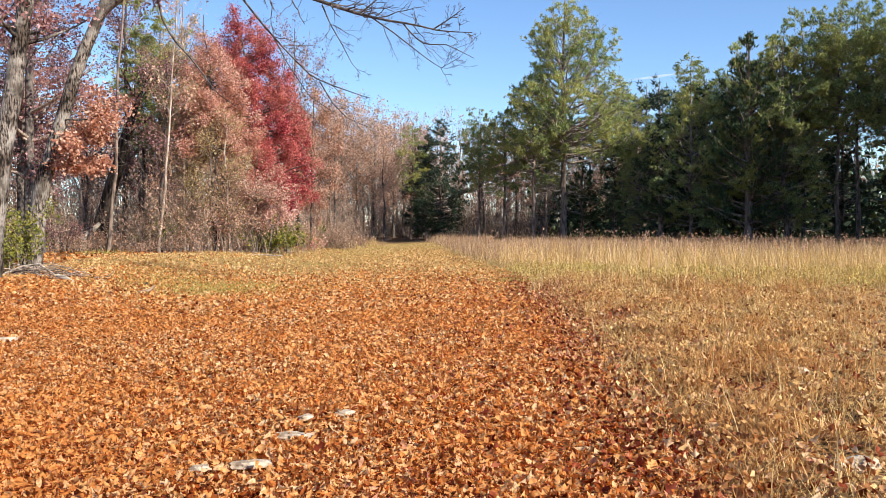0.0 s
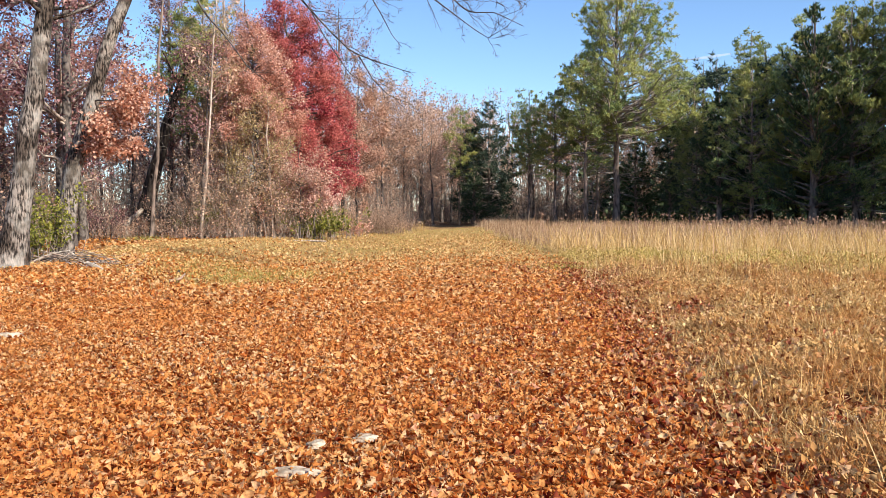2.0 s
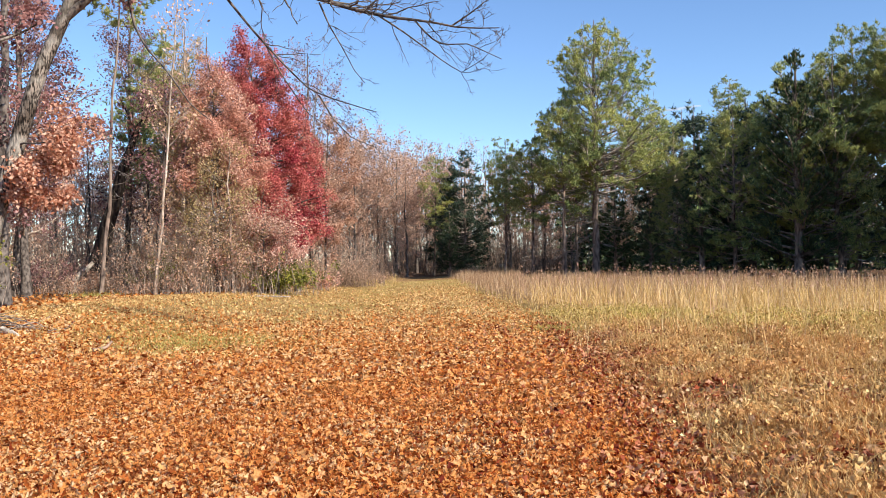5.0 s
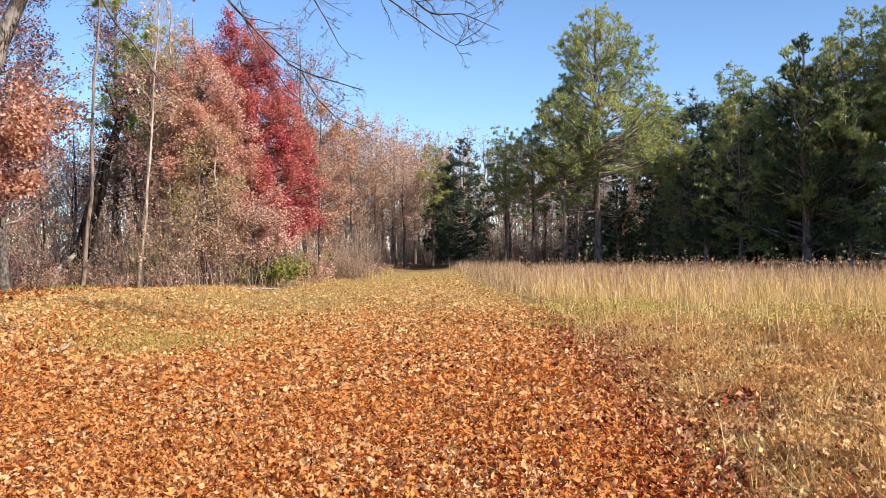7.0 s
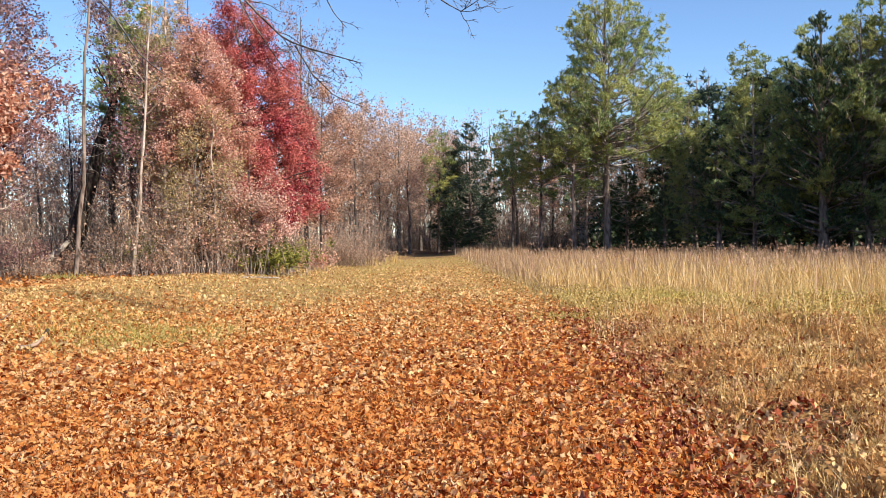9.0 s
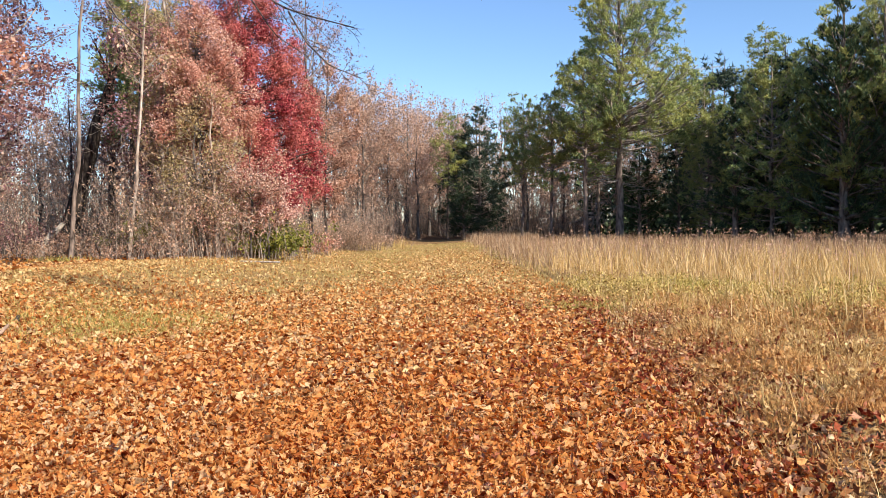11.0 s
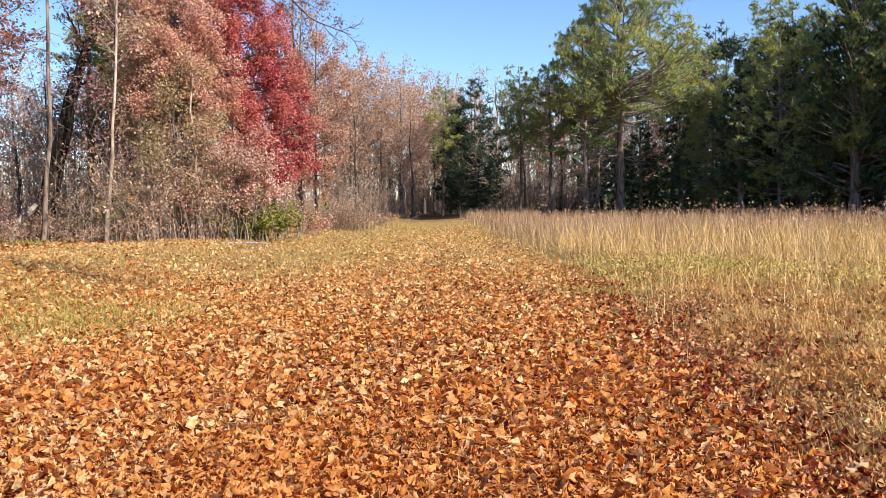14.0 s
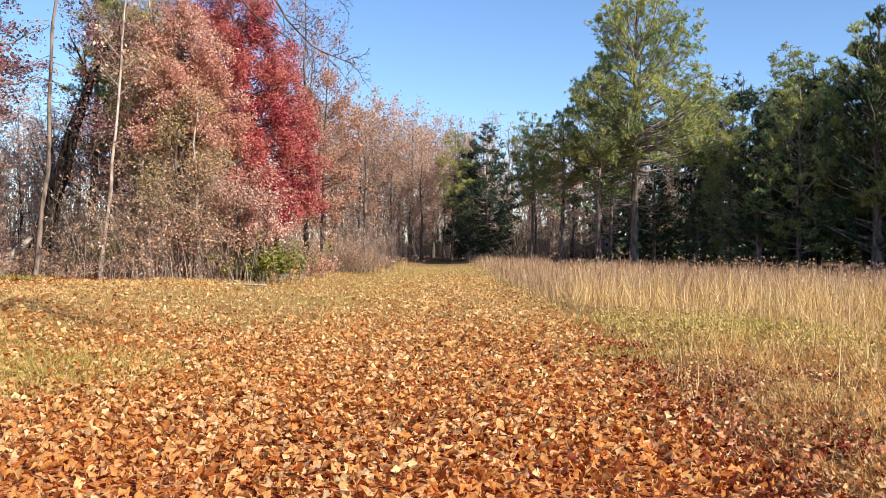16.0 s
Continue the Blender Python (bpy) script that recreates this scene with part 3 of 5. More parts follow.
# the tall pine and its neighbours
TALL = [(6.6, 2.8), (7.4, 4.4), (9.0, 5.0), (10.8, 4.8), (12.2, 3.8), (13.1, 2.7), (14.4, 3.3), (16.0, 3.1), (17.4, 2.4), (18.3, 1.4), (18.8, 0.5)]
put(pine_tree(11, 18.6, 0.26, TALL, 150, "tall loblolly pine with dead lower branches", (0.4, 0), 80, 44, (0.29, 12), rise=(4, 60), subs=7, dead_reach=3.8, dead_span=(0.12, 0.62), side=0.2), 7.5, 64.3, 0)
pine_a = put(pine_tree(12, 12.8, 0.17, [(4.6, 1.4), (6, 2.5), (9, 2.5), (11, 1.9), (12.3, 1.0), (13, 0.4)], 64, "mid-sized pine with a narrow green crown", puffs=36, dead=26), 5.2, 63.6, 0)
pine_b = put(pine_tree(13, 14.6, 0.16, [(6.0, 1.4), (8, 2.1), (11, 2.2), (13, 1.8), (14.2, 1.1), (14.8, 0.4)], 60, "slender pine with a high rounded crown", puffs=36, dead=24), 17.6, 67.5, 0)
pine_c = put(pine_tree(14, 13.4, 0.18, [(1.2, 2.4), (4, 3.2), (8, 3.3), (11, 2.6), (12.8, 1.5), (13.6, 0.5)], 70, "full dark pine, branched low", puffs=36, dead=4, puff=(0.36, 11)), 20.6, 54, 0)
pine_d = put(pine_tree(15, 15.4, 0.15, [(6.6, 1.2), (8.5, 2.3), (12, 2.6), (14, 2.0), (15.1, 1.2), (15.6, 0.4)], 64, "tall pine with a long bare trunk", puffs=36, dead=34), 23.6, 53.5, 0)
pine_e = put(pine_tree(19, 13.0, 0.16, [(0.8, 2.0), (4, 3.2), (8, 3.2), (11, 2.5), (12.6, 1.4), (13.2, 0.5)], 44, "dark pine of the stand, shade put into its needles", puffs=26, dead=8, puff=(0.52, 9), fol=dark_needle, subs=3), 24, 60, 0)
put(cedar_tree(16, 13.7, 3.8, 95, 9, "broad dark pointed red cedar"), 18.2, 54.1, 0)
cedar_b = put(cedar_tree(17, 9.5, 2.8, 60, 5, "dark conical red cedar"), 13.6, 58.5, 0)
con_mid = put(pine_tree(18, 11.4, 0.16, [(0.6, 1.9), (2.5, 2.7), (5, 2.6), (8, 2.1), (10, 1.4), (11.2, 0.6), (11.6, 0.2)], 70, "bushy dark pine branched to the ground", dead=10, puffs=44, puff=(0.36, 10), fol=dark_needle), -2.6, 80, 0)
rng = np.random.default_rng(40)
# pine_e copies beyond x 26 are out of view, added to shade the stand
ROW = [(pine_a, 3.0, 65.6, 0.8), (pine_d, 1.4, 86, 0.85), (pine_b, -5.4, 80, 0.75), (pine_b, 1.0, 69, 0.66), (pine_a, 6.6, 70, 0.92), 
       (pine_b, 13.4, 67, 0.78), (cedar_b, 15.4, 61, 1.05), (pine_c, 15.4, 57.5, 0.8), (pine_c, 21.6, 59, 0.95), (pine_a, 21.4, 55.8, 0.94),
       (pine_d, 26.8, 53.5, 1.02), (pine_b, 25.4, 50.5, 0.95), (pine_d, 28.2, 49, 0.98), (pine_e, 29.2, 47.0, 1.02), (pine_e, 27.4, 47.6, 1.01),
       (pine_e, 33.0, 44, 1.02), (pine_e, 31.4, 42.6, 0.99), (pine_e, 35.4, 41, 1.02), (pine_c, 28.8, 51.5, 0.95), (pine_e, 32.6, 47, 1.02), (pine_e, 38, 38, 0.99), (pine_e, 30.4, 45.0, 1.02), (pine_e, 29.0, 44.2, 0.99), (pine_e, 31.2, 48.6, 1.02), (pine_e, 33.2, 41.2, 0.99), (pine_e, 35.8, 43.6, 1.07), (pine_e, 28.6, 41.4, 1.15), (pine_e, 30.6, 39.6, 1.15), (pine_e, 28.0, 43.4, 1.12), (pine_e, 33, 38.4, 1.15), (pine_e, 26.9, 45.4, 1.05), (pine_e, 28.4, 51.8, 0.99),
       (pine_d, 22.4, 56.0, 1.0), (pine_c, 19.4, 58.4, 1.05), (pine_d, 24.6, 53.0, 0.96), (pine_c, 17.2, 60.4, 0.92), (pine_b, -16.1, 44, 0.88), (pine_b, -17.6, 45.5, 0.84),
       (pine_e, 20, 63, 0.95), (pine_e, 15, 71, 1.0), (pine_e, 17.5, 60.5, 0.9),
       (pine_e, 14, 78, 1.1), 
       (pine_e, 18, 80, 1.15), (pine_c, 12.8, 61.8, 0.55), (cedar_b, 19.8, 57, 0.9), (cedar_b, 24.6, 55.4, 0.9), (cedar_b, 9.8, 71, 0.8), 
       (cedar_b, 11.0, 62.2, 0.5), (cedar_b, 26.6, 49.6, 0.55), 
       (con_mid, -4.2, 82, 0.8), (cedar_b, -3.8, 77.8, 0.62)]
for tree, x, y, s in ROW:
    again(tree, x, y, rng.uniform(0, 360), s)

# the wood behind and to the left: thin, nearly bare trees
WOODS = "bare trees of the wood"
FAN = [(1.6, 0.8), (3.5, 1.9), (6.5, 2.5), (9, 2.5), (10.6, 1.7), (11.6, 0.5)]
bare_a = put(shaped_tree(21, 9.4, 0.12, FAN, 22, "slim bare oak holding a few brown leaves", limb_bark, brown_leaf, 5, 0.14, 0.2, (25, 76), "bare_tree", subs=5, twigs=3, droop=0.05, twig_bark_m=twig_bark, thin=0.011, group=WOODS), -10.6, 80, 0)
bare_b = put(shaped_tree(22, 9.0, 0.12, FAN, 26, "young oak with sparse russet-brown leaves", limb_bark, brown_leaf, 12, 0.14, 0.22, (10, 68), "bare_tree", subs=5, twigs=3, twig_bark_m=twig_bark, thin=0.011, group=WOODS), -7.4, 75.5, 0)
bare_c = put(shaped_tree(23, 9.8, 0.12, FAN, 20, "tall bare grey tree with fine twigs", limb_bark, brown_leaf, 2, 0.14, 0.2, (35, 80), "bare_tree", subs=5, twigs=4, droop=0.08, twig_bark_m=twig_bark, thin=0.011, group=WOODS), -13.0, 88, 0)
plum_a = put(broadleaf(24, 15.0, 0.2, 0.15, 4.6, 18, "tall oak in dull purple-brown leaf", limb_bark, plum_leaf, 17, 0.125, name="oak_tree", rise=(15, 65), twig_bark_m=twig_bark, thin=0.008, group="oaks behind the clearing's edge"), -24, 35, 0)
WOOD = [(bare_b, 3.6, 78, 0.8), (bare_b, 6.8, 76, 0.75), (bare_c, 9.4, 81, 0.8), (bare_a, 1.6, 81, 0.8), (bare_b, 11.6, 78, 0.75), (bare_b, 5.0, 86, 0.85), (bare_a, -12.4, 76, 0.95), (bare_b, -13.6, 82, 1.05), (bare_b, -9.6, 85, 1.05), (bare_c, -8.0, 90, 1.0), (bare_a, -15.6, 84, 0.95), (bare_c, -5.6, 92, 1.05), (bare_c, -3.6, 94, 1.05),
        (bare_b, -11.6, 73, 0.9), (bare_a, -17.5, 78, 0.9), (bare_b, -16, 73, 0.95), (bare_a, -8.8, 79, 0.95), (bare_c, -11, 97, 1.1),
        (bare_a, -14.6, 67, 0.85), (bare_b, -18, 65, 0.95), (bare_c, -21, 72, 1.0), (bare_a, -23, 60, 1.0), (bare_b, -19.5, 55, 0.9), (bare_c, -14.8, 58, 0.85), (bare_b, -26, 52, 1.0),
        (bare_a, -22, 48, 0.95), (bare_c, -17.6, 49, 0.85), (bare_b, -15.2, 45.5, 0.8), (bare_c, -25, 42, 0.9), (bare_b, -21.5, 41.5, 0.75), 
        (bare_b, -24.5, 33, 0.8), (bare_c, -20.5, 30.5, 0.85), (bare_a, -18.4, 31.5, 0.75), (bare_b, -22, 26, 0.85), (bare_c, 1.5, 99, 1.0),
        (bare_b, -12, 79.5, 0.95), (bare_c, -1.0, 101, 1.1), 
        (bare_b, -23, 50, 0.8), (bare_b, -21, 53.5, 0.8), (bare_b, -18.4, 52, 0.75), (bare_b, -20, 59, 0.85), (bare_b, -25, 56, 0.9), (bare_b, -16.8, 56.5, 0.8), (bare_b, -6.6, 97, 1.0), (bare_b, -4.6, 99, 1.0), (bare_b, -8.4, 99, 1.05), (bare_b, -14.5, 90, 1.1), (bare_b, -6.8, 88, 0.95), (bare_a, -11.0, 89, 1.0), (bare_b, -17.8, 86, 1.05), (bare_c, -15, 77.5, 0.9)]
for tree, x, y, s in WOOD:
    again(tree, x, y, rng.uniform(0, 360), s * (1.26 if y > 66 and x > -19 else 0.9))
for x, y, s in ((-20.5, 24, 0.85), (-15.6, 29.2, 0.86), (-20, 33, 0.85), (-18.6, 27.5, 0.9), (-19.5, 50, 0.9), (-17.2, 24, 0.85), (-22, 29, 0.95), (-17.6, 34.4, 0.82), (-14.6, 28, 0.95), (-18.9, 46, 0.95)):
    again(plum_a, x, y, rng.uniform(0, 360), s)

# the coloured trees at the clearing's edge
MAPLE = [(2.0, 0.9), (2.8, 2.0), (4.2, 2.2), (6.4, 2.4), (8.4, 2.1), (9.8, 1.8), (11.2, 1.3), (12.2, 0.4)]
put(shaped_tree(31, 12.0, 0.12, MAPLE, 110, "red maple in deep crimson leaf", limb_bark, red_leaf, 34, 0.088, 0.13, (-4, 40), "maple_tree", (-2.2, 0), ragged=(0.78, 1.05)), -8.6, 40.9, 0)
PINK = [(3.8, 1.0), (4.6, 2.0), (5.6, 2.2), (6.8, 2.0), (8.2, 1.5), (9.4, 0.9), (10.2, 0.3)]
put(shaped_tree(32, 10.9, 0.13, PINK, 84, "oak in faded salmon-pink leaf", limb_bark, pink_leaf, 28, 0.082, 0.13, (-8, 36), lean=(-1.4, 0), ragged=(0.7, 1.05)), -10.7, 38.3, 0)
put(shaped_tree(33, 9.6, 0.06, [(1.6, 0.7), (3, 1.7), (6, 1.7), (8.4, 1.1), (9.8, 0.4)], 34, "young oak with tan and russet leaves", limb_bark, russet_tan, 20, 0.09, 0.14, (0, 50)), -8.4, 46.0, 0)
TAN = [(3.4, 1.0), (5, 2.0), (8, 2.1), (10.4, 1.6), (12, 0.4)]
put(shaped_tree(34, 11.9, 0.12, TAN, 44, "oak with tan withering leaves", twig_bark, tan_leaf, 11, 0.074, 0.12, (5, 55), twigs=4), -13.5, 40.4, 0)
put(shaped_tree(45, 11.7, 0.12, TAN, 44, "oak with olive-tan withering leaves", twig_bark, olive_tan, 10, 0.074, 0.12, (5, 55), twigs=4), -12.9, 39.2, 0)
put(shaped_tree(47, 10.6, 0.1, [(2.4, 1.2), (5, 2.0), (8, 1.8), (10.8, 0.4)], 40, "dull russet oak with twiggy crown", limb_bark, brown_leaf, 10, 0.075, 0.14, (5, 55), twig_bark_m=twig_bark, twigs=4, thin=0.009), -13.2, 42.6, 0)
put(shaped_tree(36, 5.6, 0.07, [(1.0, 1.0), (2.4, 2.0), (4, 1.7), (5.8, 0.4)], 24, "small oak with sparse olive-tan leaves", limb_bark, olive_tan, 5, 0.07, 0.14, (-5, 45), twig_bark_m=twig_bark, twigs=5, thin=0.009), -10.9, 36.7, 40)
put(shaped_tree(46, 2.8, 0.05, [(1.5, 0.7), (2.1, 1.3), (2.6, 0.9), (2.9, 0.2)], 9, "small maple with pale rose leaves", limb_bark, rose_leaf, 12, 0.085, 0.08, (-12, 20), "maple_tree"), -8.6, 37.4, 10)
put(shaped_tree(35, 12.4, 0.12, [(4.6, 1.2), (7.5, 2.4), (10.5, 2.4), (12.6, 1.4), (13.6, 0.4)], 34, "slim grey tree bare but for dark withered tips", limb_bark, plum_leaf, 4, 0.1, 0.16, (30, 72), "bare_tree", twig_bark_m=twig_bark, thin=0.009, twigs=5, droop=0.05), -9.4, 47.3, 0)
put(broadleaf(36, 6.4, 0.07, 0.14, 2.4, 16, "small oak with sparse tan leaves", twig_bark, olive_tan, 10, 0.078, name="oak_tree", rise=(-5, 45), peak=0.2), -10.2, 36.6, 40)
put(broadleaf(46, 4.6, 0.05, 0.2, 2.0, 14, "small maple with pale rose leaves", limb_bark, pink_leaf, 16, 0.088, name="maple_tree", rise=(-5, 40), peak=0.2), -9.2, 37.2, 10)

put(shaped_tree(48, 13.0, 0.17, [(4.6, 1.6), (6.4, 3.2), (9, 3.4), (11.5, 2.6), (13.2, 0.6)], 60, "tall oak in purple-brown leaf at the wood's edge", limb_bark, plum_leaf, 16, 0.1, 0.13, (-10, 50), twig_bark_m=twig_bark, share=0.55), -19.2, 36.4, 0)

# slim trunks at the edge of the wood
put(pine_tree(38, 15.0, 0.085, [(10.6, 0.7), (12, 1.3), (14, 1.2), (15.2, 0.4)], 24, "thin pine with a bare trunk and spindly side branches", (1.0, 0), 46, 22, dead_reach=1.6, dead_span=(0.25, 0.8)), -15.3, 35.7, 0)
put(broadleaf(39, 12.4, 0.062, 0.45, 2.2, 14, "thin pale bare sapling, bent near its foot", pale_bark, brown_leaf, 1.2, 0.14, lean=(1.2, 0), bow=0.12, name="bare_tree", rise=(30, 70), wobble=0.04), -13.0, 35.4, 0)
put(broadleaf(41, 9.0, 0.075, 0.3, 2.0, 12, "thin dark sapling with withered leaves", dark_bark, plum_leaf, 9, 0.095, lean=(0.2, 0), name="bare_tree"), -13.2, 36.6, 0)
put(broadleaf(42, 8.0, 0.09, 0.4, 2.0, 12, "slim brown trunk with withered leaves", pale_bark, tan_leaf, 9, 0.095, lean=(0.1, 0), name="bare_tree"), -12.5, 37.2, 0)
put(broadleaf(43, 6.5, 0.1, 0.3, 2.0, 12, "short dark trunk with olive-tan leaves", dark_bark, olive_tan, 11, 0.09, lean=(0.2, 0), name="bare_tree"), -11.0, 37.4, 0)
put(broadleaf(44, 8.6, 0.42, 0.6, 2.4, 9, "thick dark leaning trunk with few branches", shaded_vine_bark, plum_leaf, 3, 0.15, lean=(2.95, 0), bow=-0.2, name="leaning_tree", flare=0.2), -17.6, 39.2, 0)

# the two oaks beside the track
def edge_oaks():
    put(broadleaf(51, 12.5, 0.26, 0.42, 4.2, 12, "grey-barked oak, upper branches in purple-brown leaf", oak_bark, plum_leaf, 22, 0.1, spread=0.14, lean=(2.0, 0.4), name="oak_tree", rise=(10, 60), wobble=0.03), -10.42, 18.2, 0)
    rng = np.random.default_rng(52)
    root = tagged(new("oak_tree"), "leaning oak with a long bare limb over the clearing", "tree")
    base = Vector((-10.9, 21.0, float(ground_z(-10.9, 21.0)) - 0.05))
    root.matrix_basis = Matrix.Translation(base)
    def line(pts, N):
        pts = np.array(pts) - np.array(base)
        s = np.r_[0, np.cumsum(np.linalg.norm(np.diff(pts, axis=0), axis=1))]
        g = np.linspace(0, s[-1], N)
        return np.stack([np.interp(g, s, pts[:, k]) for k in range(3)], -1)[None]
    T = line([(-10.9, 21, base.z), (-10.76, 21, 1.2), (-10.5, 21, 2.7), (-10.14, 21, 3.75), (-9.47, 21, 5.8), (-8.8, 21, 7.2), (-8.3, 21, 8.4), (-7.9, 21.2, 10.2), (-7.8, 21.4, 12.2)], 22)
    TR = (0.225 * np.linspace(1, 0.3, 22) * (1 + 0.4 * np.exp(-np.linspace(0, 16, 22))))[None]
    L1 = line([(-8.95, 21, 6.95), (-8.26, 21, 7.5), (-7.79, 21, 7.66), (-6.66, 21, 7.65), (-5.04, 20.86, 7.57), (-3.4, 20.44, 7.17), (-2.34, 20.07, 6.71), (-1.57, 19.73, 6.43), (-0.83, 19.39, 6.23), (-0.13, 19.04, 5.97), (0.55, 18.7, 5.86)], 24)
    L2 = line([(-5.41, 20.95, 7.55), (-4.9, 21.5, 6.84), (-4.3, 22, 6.13), (-3.65, 21.8, 5.48), (-3, 21.2, 5.14), (-2, 20.2, 4.67)], 16)
    L3 = line([(-7.47, 21.05, 7.6), (-7.3, 21, 6.85), (-6.99, 20.8, 6.33), (-6.24, 20.2, 5.6), (-5.6, 19.8, 4.8), (-5.08, 19.5, 4.43)], 12)
    SIDE = [line(pts, 12) for pts in (
        [(-3, 20.34, 6.98), (-2.6, 20.19, 7.05), (-1.56, 19.73, 6.99), (-0.47, 19.21, 6.92), (0.17, 18.9, 6.96)],
        [(-1.83, 19.84, 6.51), (-1.33, 19.61, 6.12), (-0.49, 19.21, 5.39), (-0.17, 19.05, 5.14), (0.27, 18.84, 5.34)],
        [(-1.08, 19.5, 6.3), (-0.78, 19.36, 5.92), (-0.54, 19.24, 5.73), (-0.02, 18.99, 5.66), (0.58, 18.7, 5.29)],
        [(-3.11, 20.36, 6.97), (-2.9, 20.31, 6.48), (-2.59, 20.17, 5.94), (-2.36, 20.07, 5.49), (-2.13, 19.97, 5.2)],
        [(-3.24, 20.4, 7.08), (-3.37, 20.43, 7.44), (-3.59, 20.49, 7.84), (-3.79, 20.55, 8.31)],
        [(-2.15, 19.99, 6.63), (-1.69, 19.79, 6.93), (-1.19, 19.56, 7.2), (-0.58, 19.27, 7.43)],
        [(-0.36, 19.16, 6.04), (-0.01, 18.99, 6.21), (0.2, 18.88, 6.33), (0.4, 18.78, 6.45)],
        [(-4.57, 20.75, 7.47), (-4.51, 21.1, 7.13), (-4.63, 21.4, 6.87), (-4.62, 21.7, 6.54)],
        [(-3.41, 21.6, 5.32), (-3.06, 21.5, 4.73), (-2.67, 21.5, 4.33), (-2.09, 21.5, 4.09)],
        [(-4.65, 21.75, 6.55), (-4.37, 22, 5.93), (-3.77, 22, 5.01), (-3.16, 22, 4.59)])]
    S = np.concatenate(SIDE)
    SR = np.repeat(np.linspace(0.02, 0.006, 12)[None], len(S), 0)
    LR = [np.interp(np.linspace(0, 1, 24), (0, 0.35, 0.62, 1), (0.1, 0.075, 0.045, 0.009))[None], np.linspace(0.032, 0.008, 16)[None], np.linspace(0.035, 0.008, 12)[None]]
    part("trunk", stems("trunk", [(T, TR, 12)], oak_bark), root)
    limbs = [(L1, LR[0], 7), (L2, LR[1], 5), (L3, LR[2], 5)] + [(S[k:k + 1], SR[k:k + 1], 5) for k in range(len(S))]
    groups = []
    for Q, QR, n, span, length in ((L1, LR[0], 30, (0.35, 1.0), 0.13), (L2, LR[1], 10, (0.25, 1.0), 0.2), (L3, LR[2], 5, (0.3, 1.0), 0.2), (S, SR, 10, (0.1, 1.0), 0.36)):
        A, AR = fork(rng, Q, QR, n, span, length, 44, -0.02, 6, 0.06, 0.5, 0.006, 0.0)
        B, BR = fork(rng, A, AR, 5, (0.2, 1.0), 0.44, 40, 0.1, 4, 0.08, 0.65, 0.0045, 0.1)
        C, CR = fork(rng, B, BR, 2, (0.3, 1.0), 0.5, 38, 0.12, 3, 0.08, 0.75, 0.004, 0.1)
        groups += [(A, AR, 4), (B, BR, 3), (C, CR, 3)]
    for P, R, k in limbs:
        part("limb", stems("limb", [(P, R, k)], limb_bark), root, "long bare drooping limb")
    part("twigwork", stems("twigwork", groups, limb_bark), root, "fine bare drooping twigs", "stuff")
    # leafy boughs low on the trunk
    for z0, z1, n, reach, m, per, name in ((0.25, 0.4, 9, 1.8, russet_leaf, 30, "lower_twigwork"), (0.55, 0.98, 12, 3.2, plum_leaf, 20, "upper_twigwork")):
        sub = T[:, int(z0 * 22):int(z1 * 22) + 1]
        rad = TR[:, int(z0 * 22):int(z1 * 22) + 1]
        side = 0 if z0 > 0.5 else 1
        A, AR = limbs_on(rng, sub, rad, n * (1 + side), 0.0, reach, (-8, 25) if z0 < 0.5 else (10, 60), lambda f: 0.6 + 0.4 * f, 6, -0.12, 0.06)
        if side:
            keep = (A[:, -1, 0] - A[:, 0, 0] > 0.45) & (A[:, -1, 1] - A[:, 0, 1] > -0.7)
            A, AR = A[keep], AR[keep]
        B, BR = fork(rng, A, AR * 0.5, 6, (0.3, 1.0), 0.35, 40, -0.1, 4, 0.07, 0.5, 0.005)
        C, CR = fork(rng, B, BR, 4, (0.2, 1.0), 0.45, 40, 0, 3, 0.08, 0.6, 0.004)
        for k in range(len(A)):
            part("bough", stems("bough", [(A[k:k + 1], AR[k:k + 1] * 0.5, 5)], limb_bark), root)
        bough = part(name, stems(name, [(B, BR, 3), (C, CR, 3)], limb_bark), root, kind="stuff")
        idx = rng.integers(0, len(C), len(C) * per)
        p, _ = along(C, idx, rng.uniform(0.1, 1, len(idx)))
        v, t = scatter(KITE, KITE_T, p + rng.normal(size=p.shape) * 0.12, frames_of(rng, len(p), (0.4, -0.35, 0.5), 0.8), rng.uniform(0.06, 0.12, len(p)))
        part("foliage", mesh_of("foliage", v, t, None, m), bough, kind="stuff")


edge_oaks()

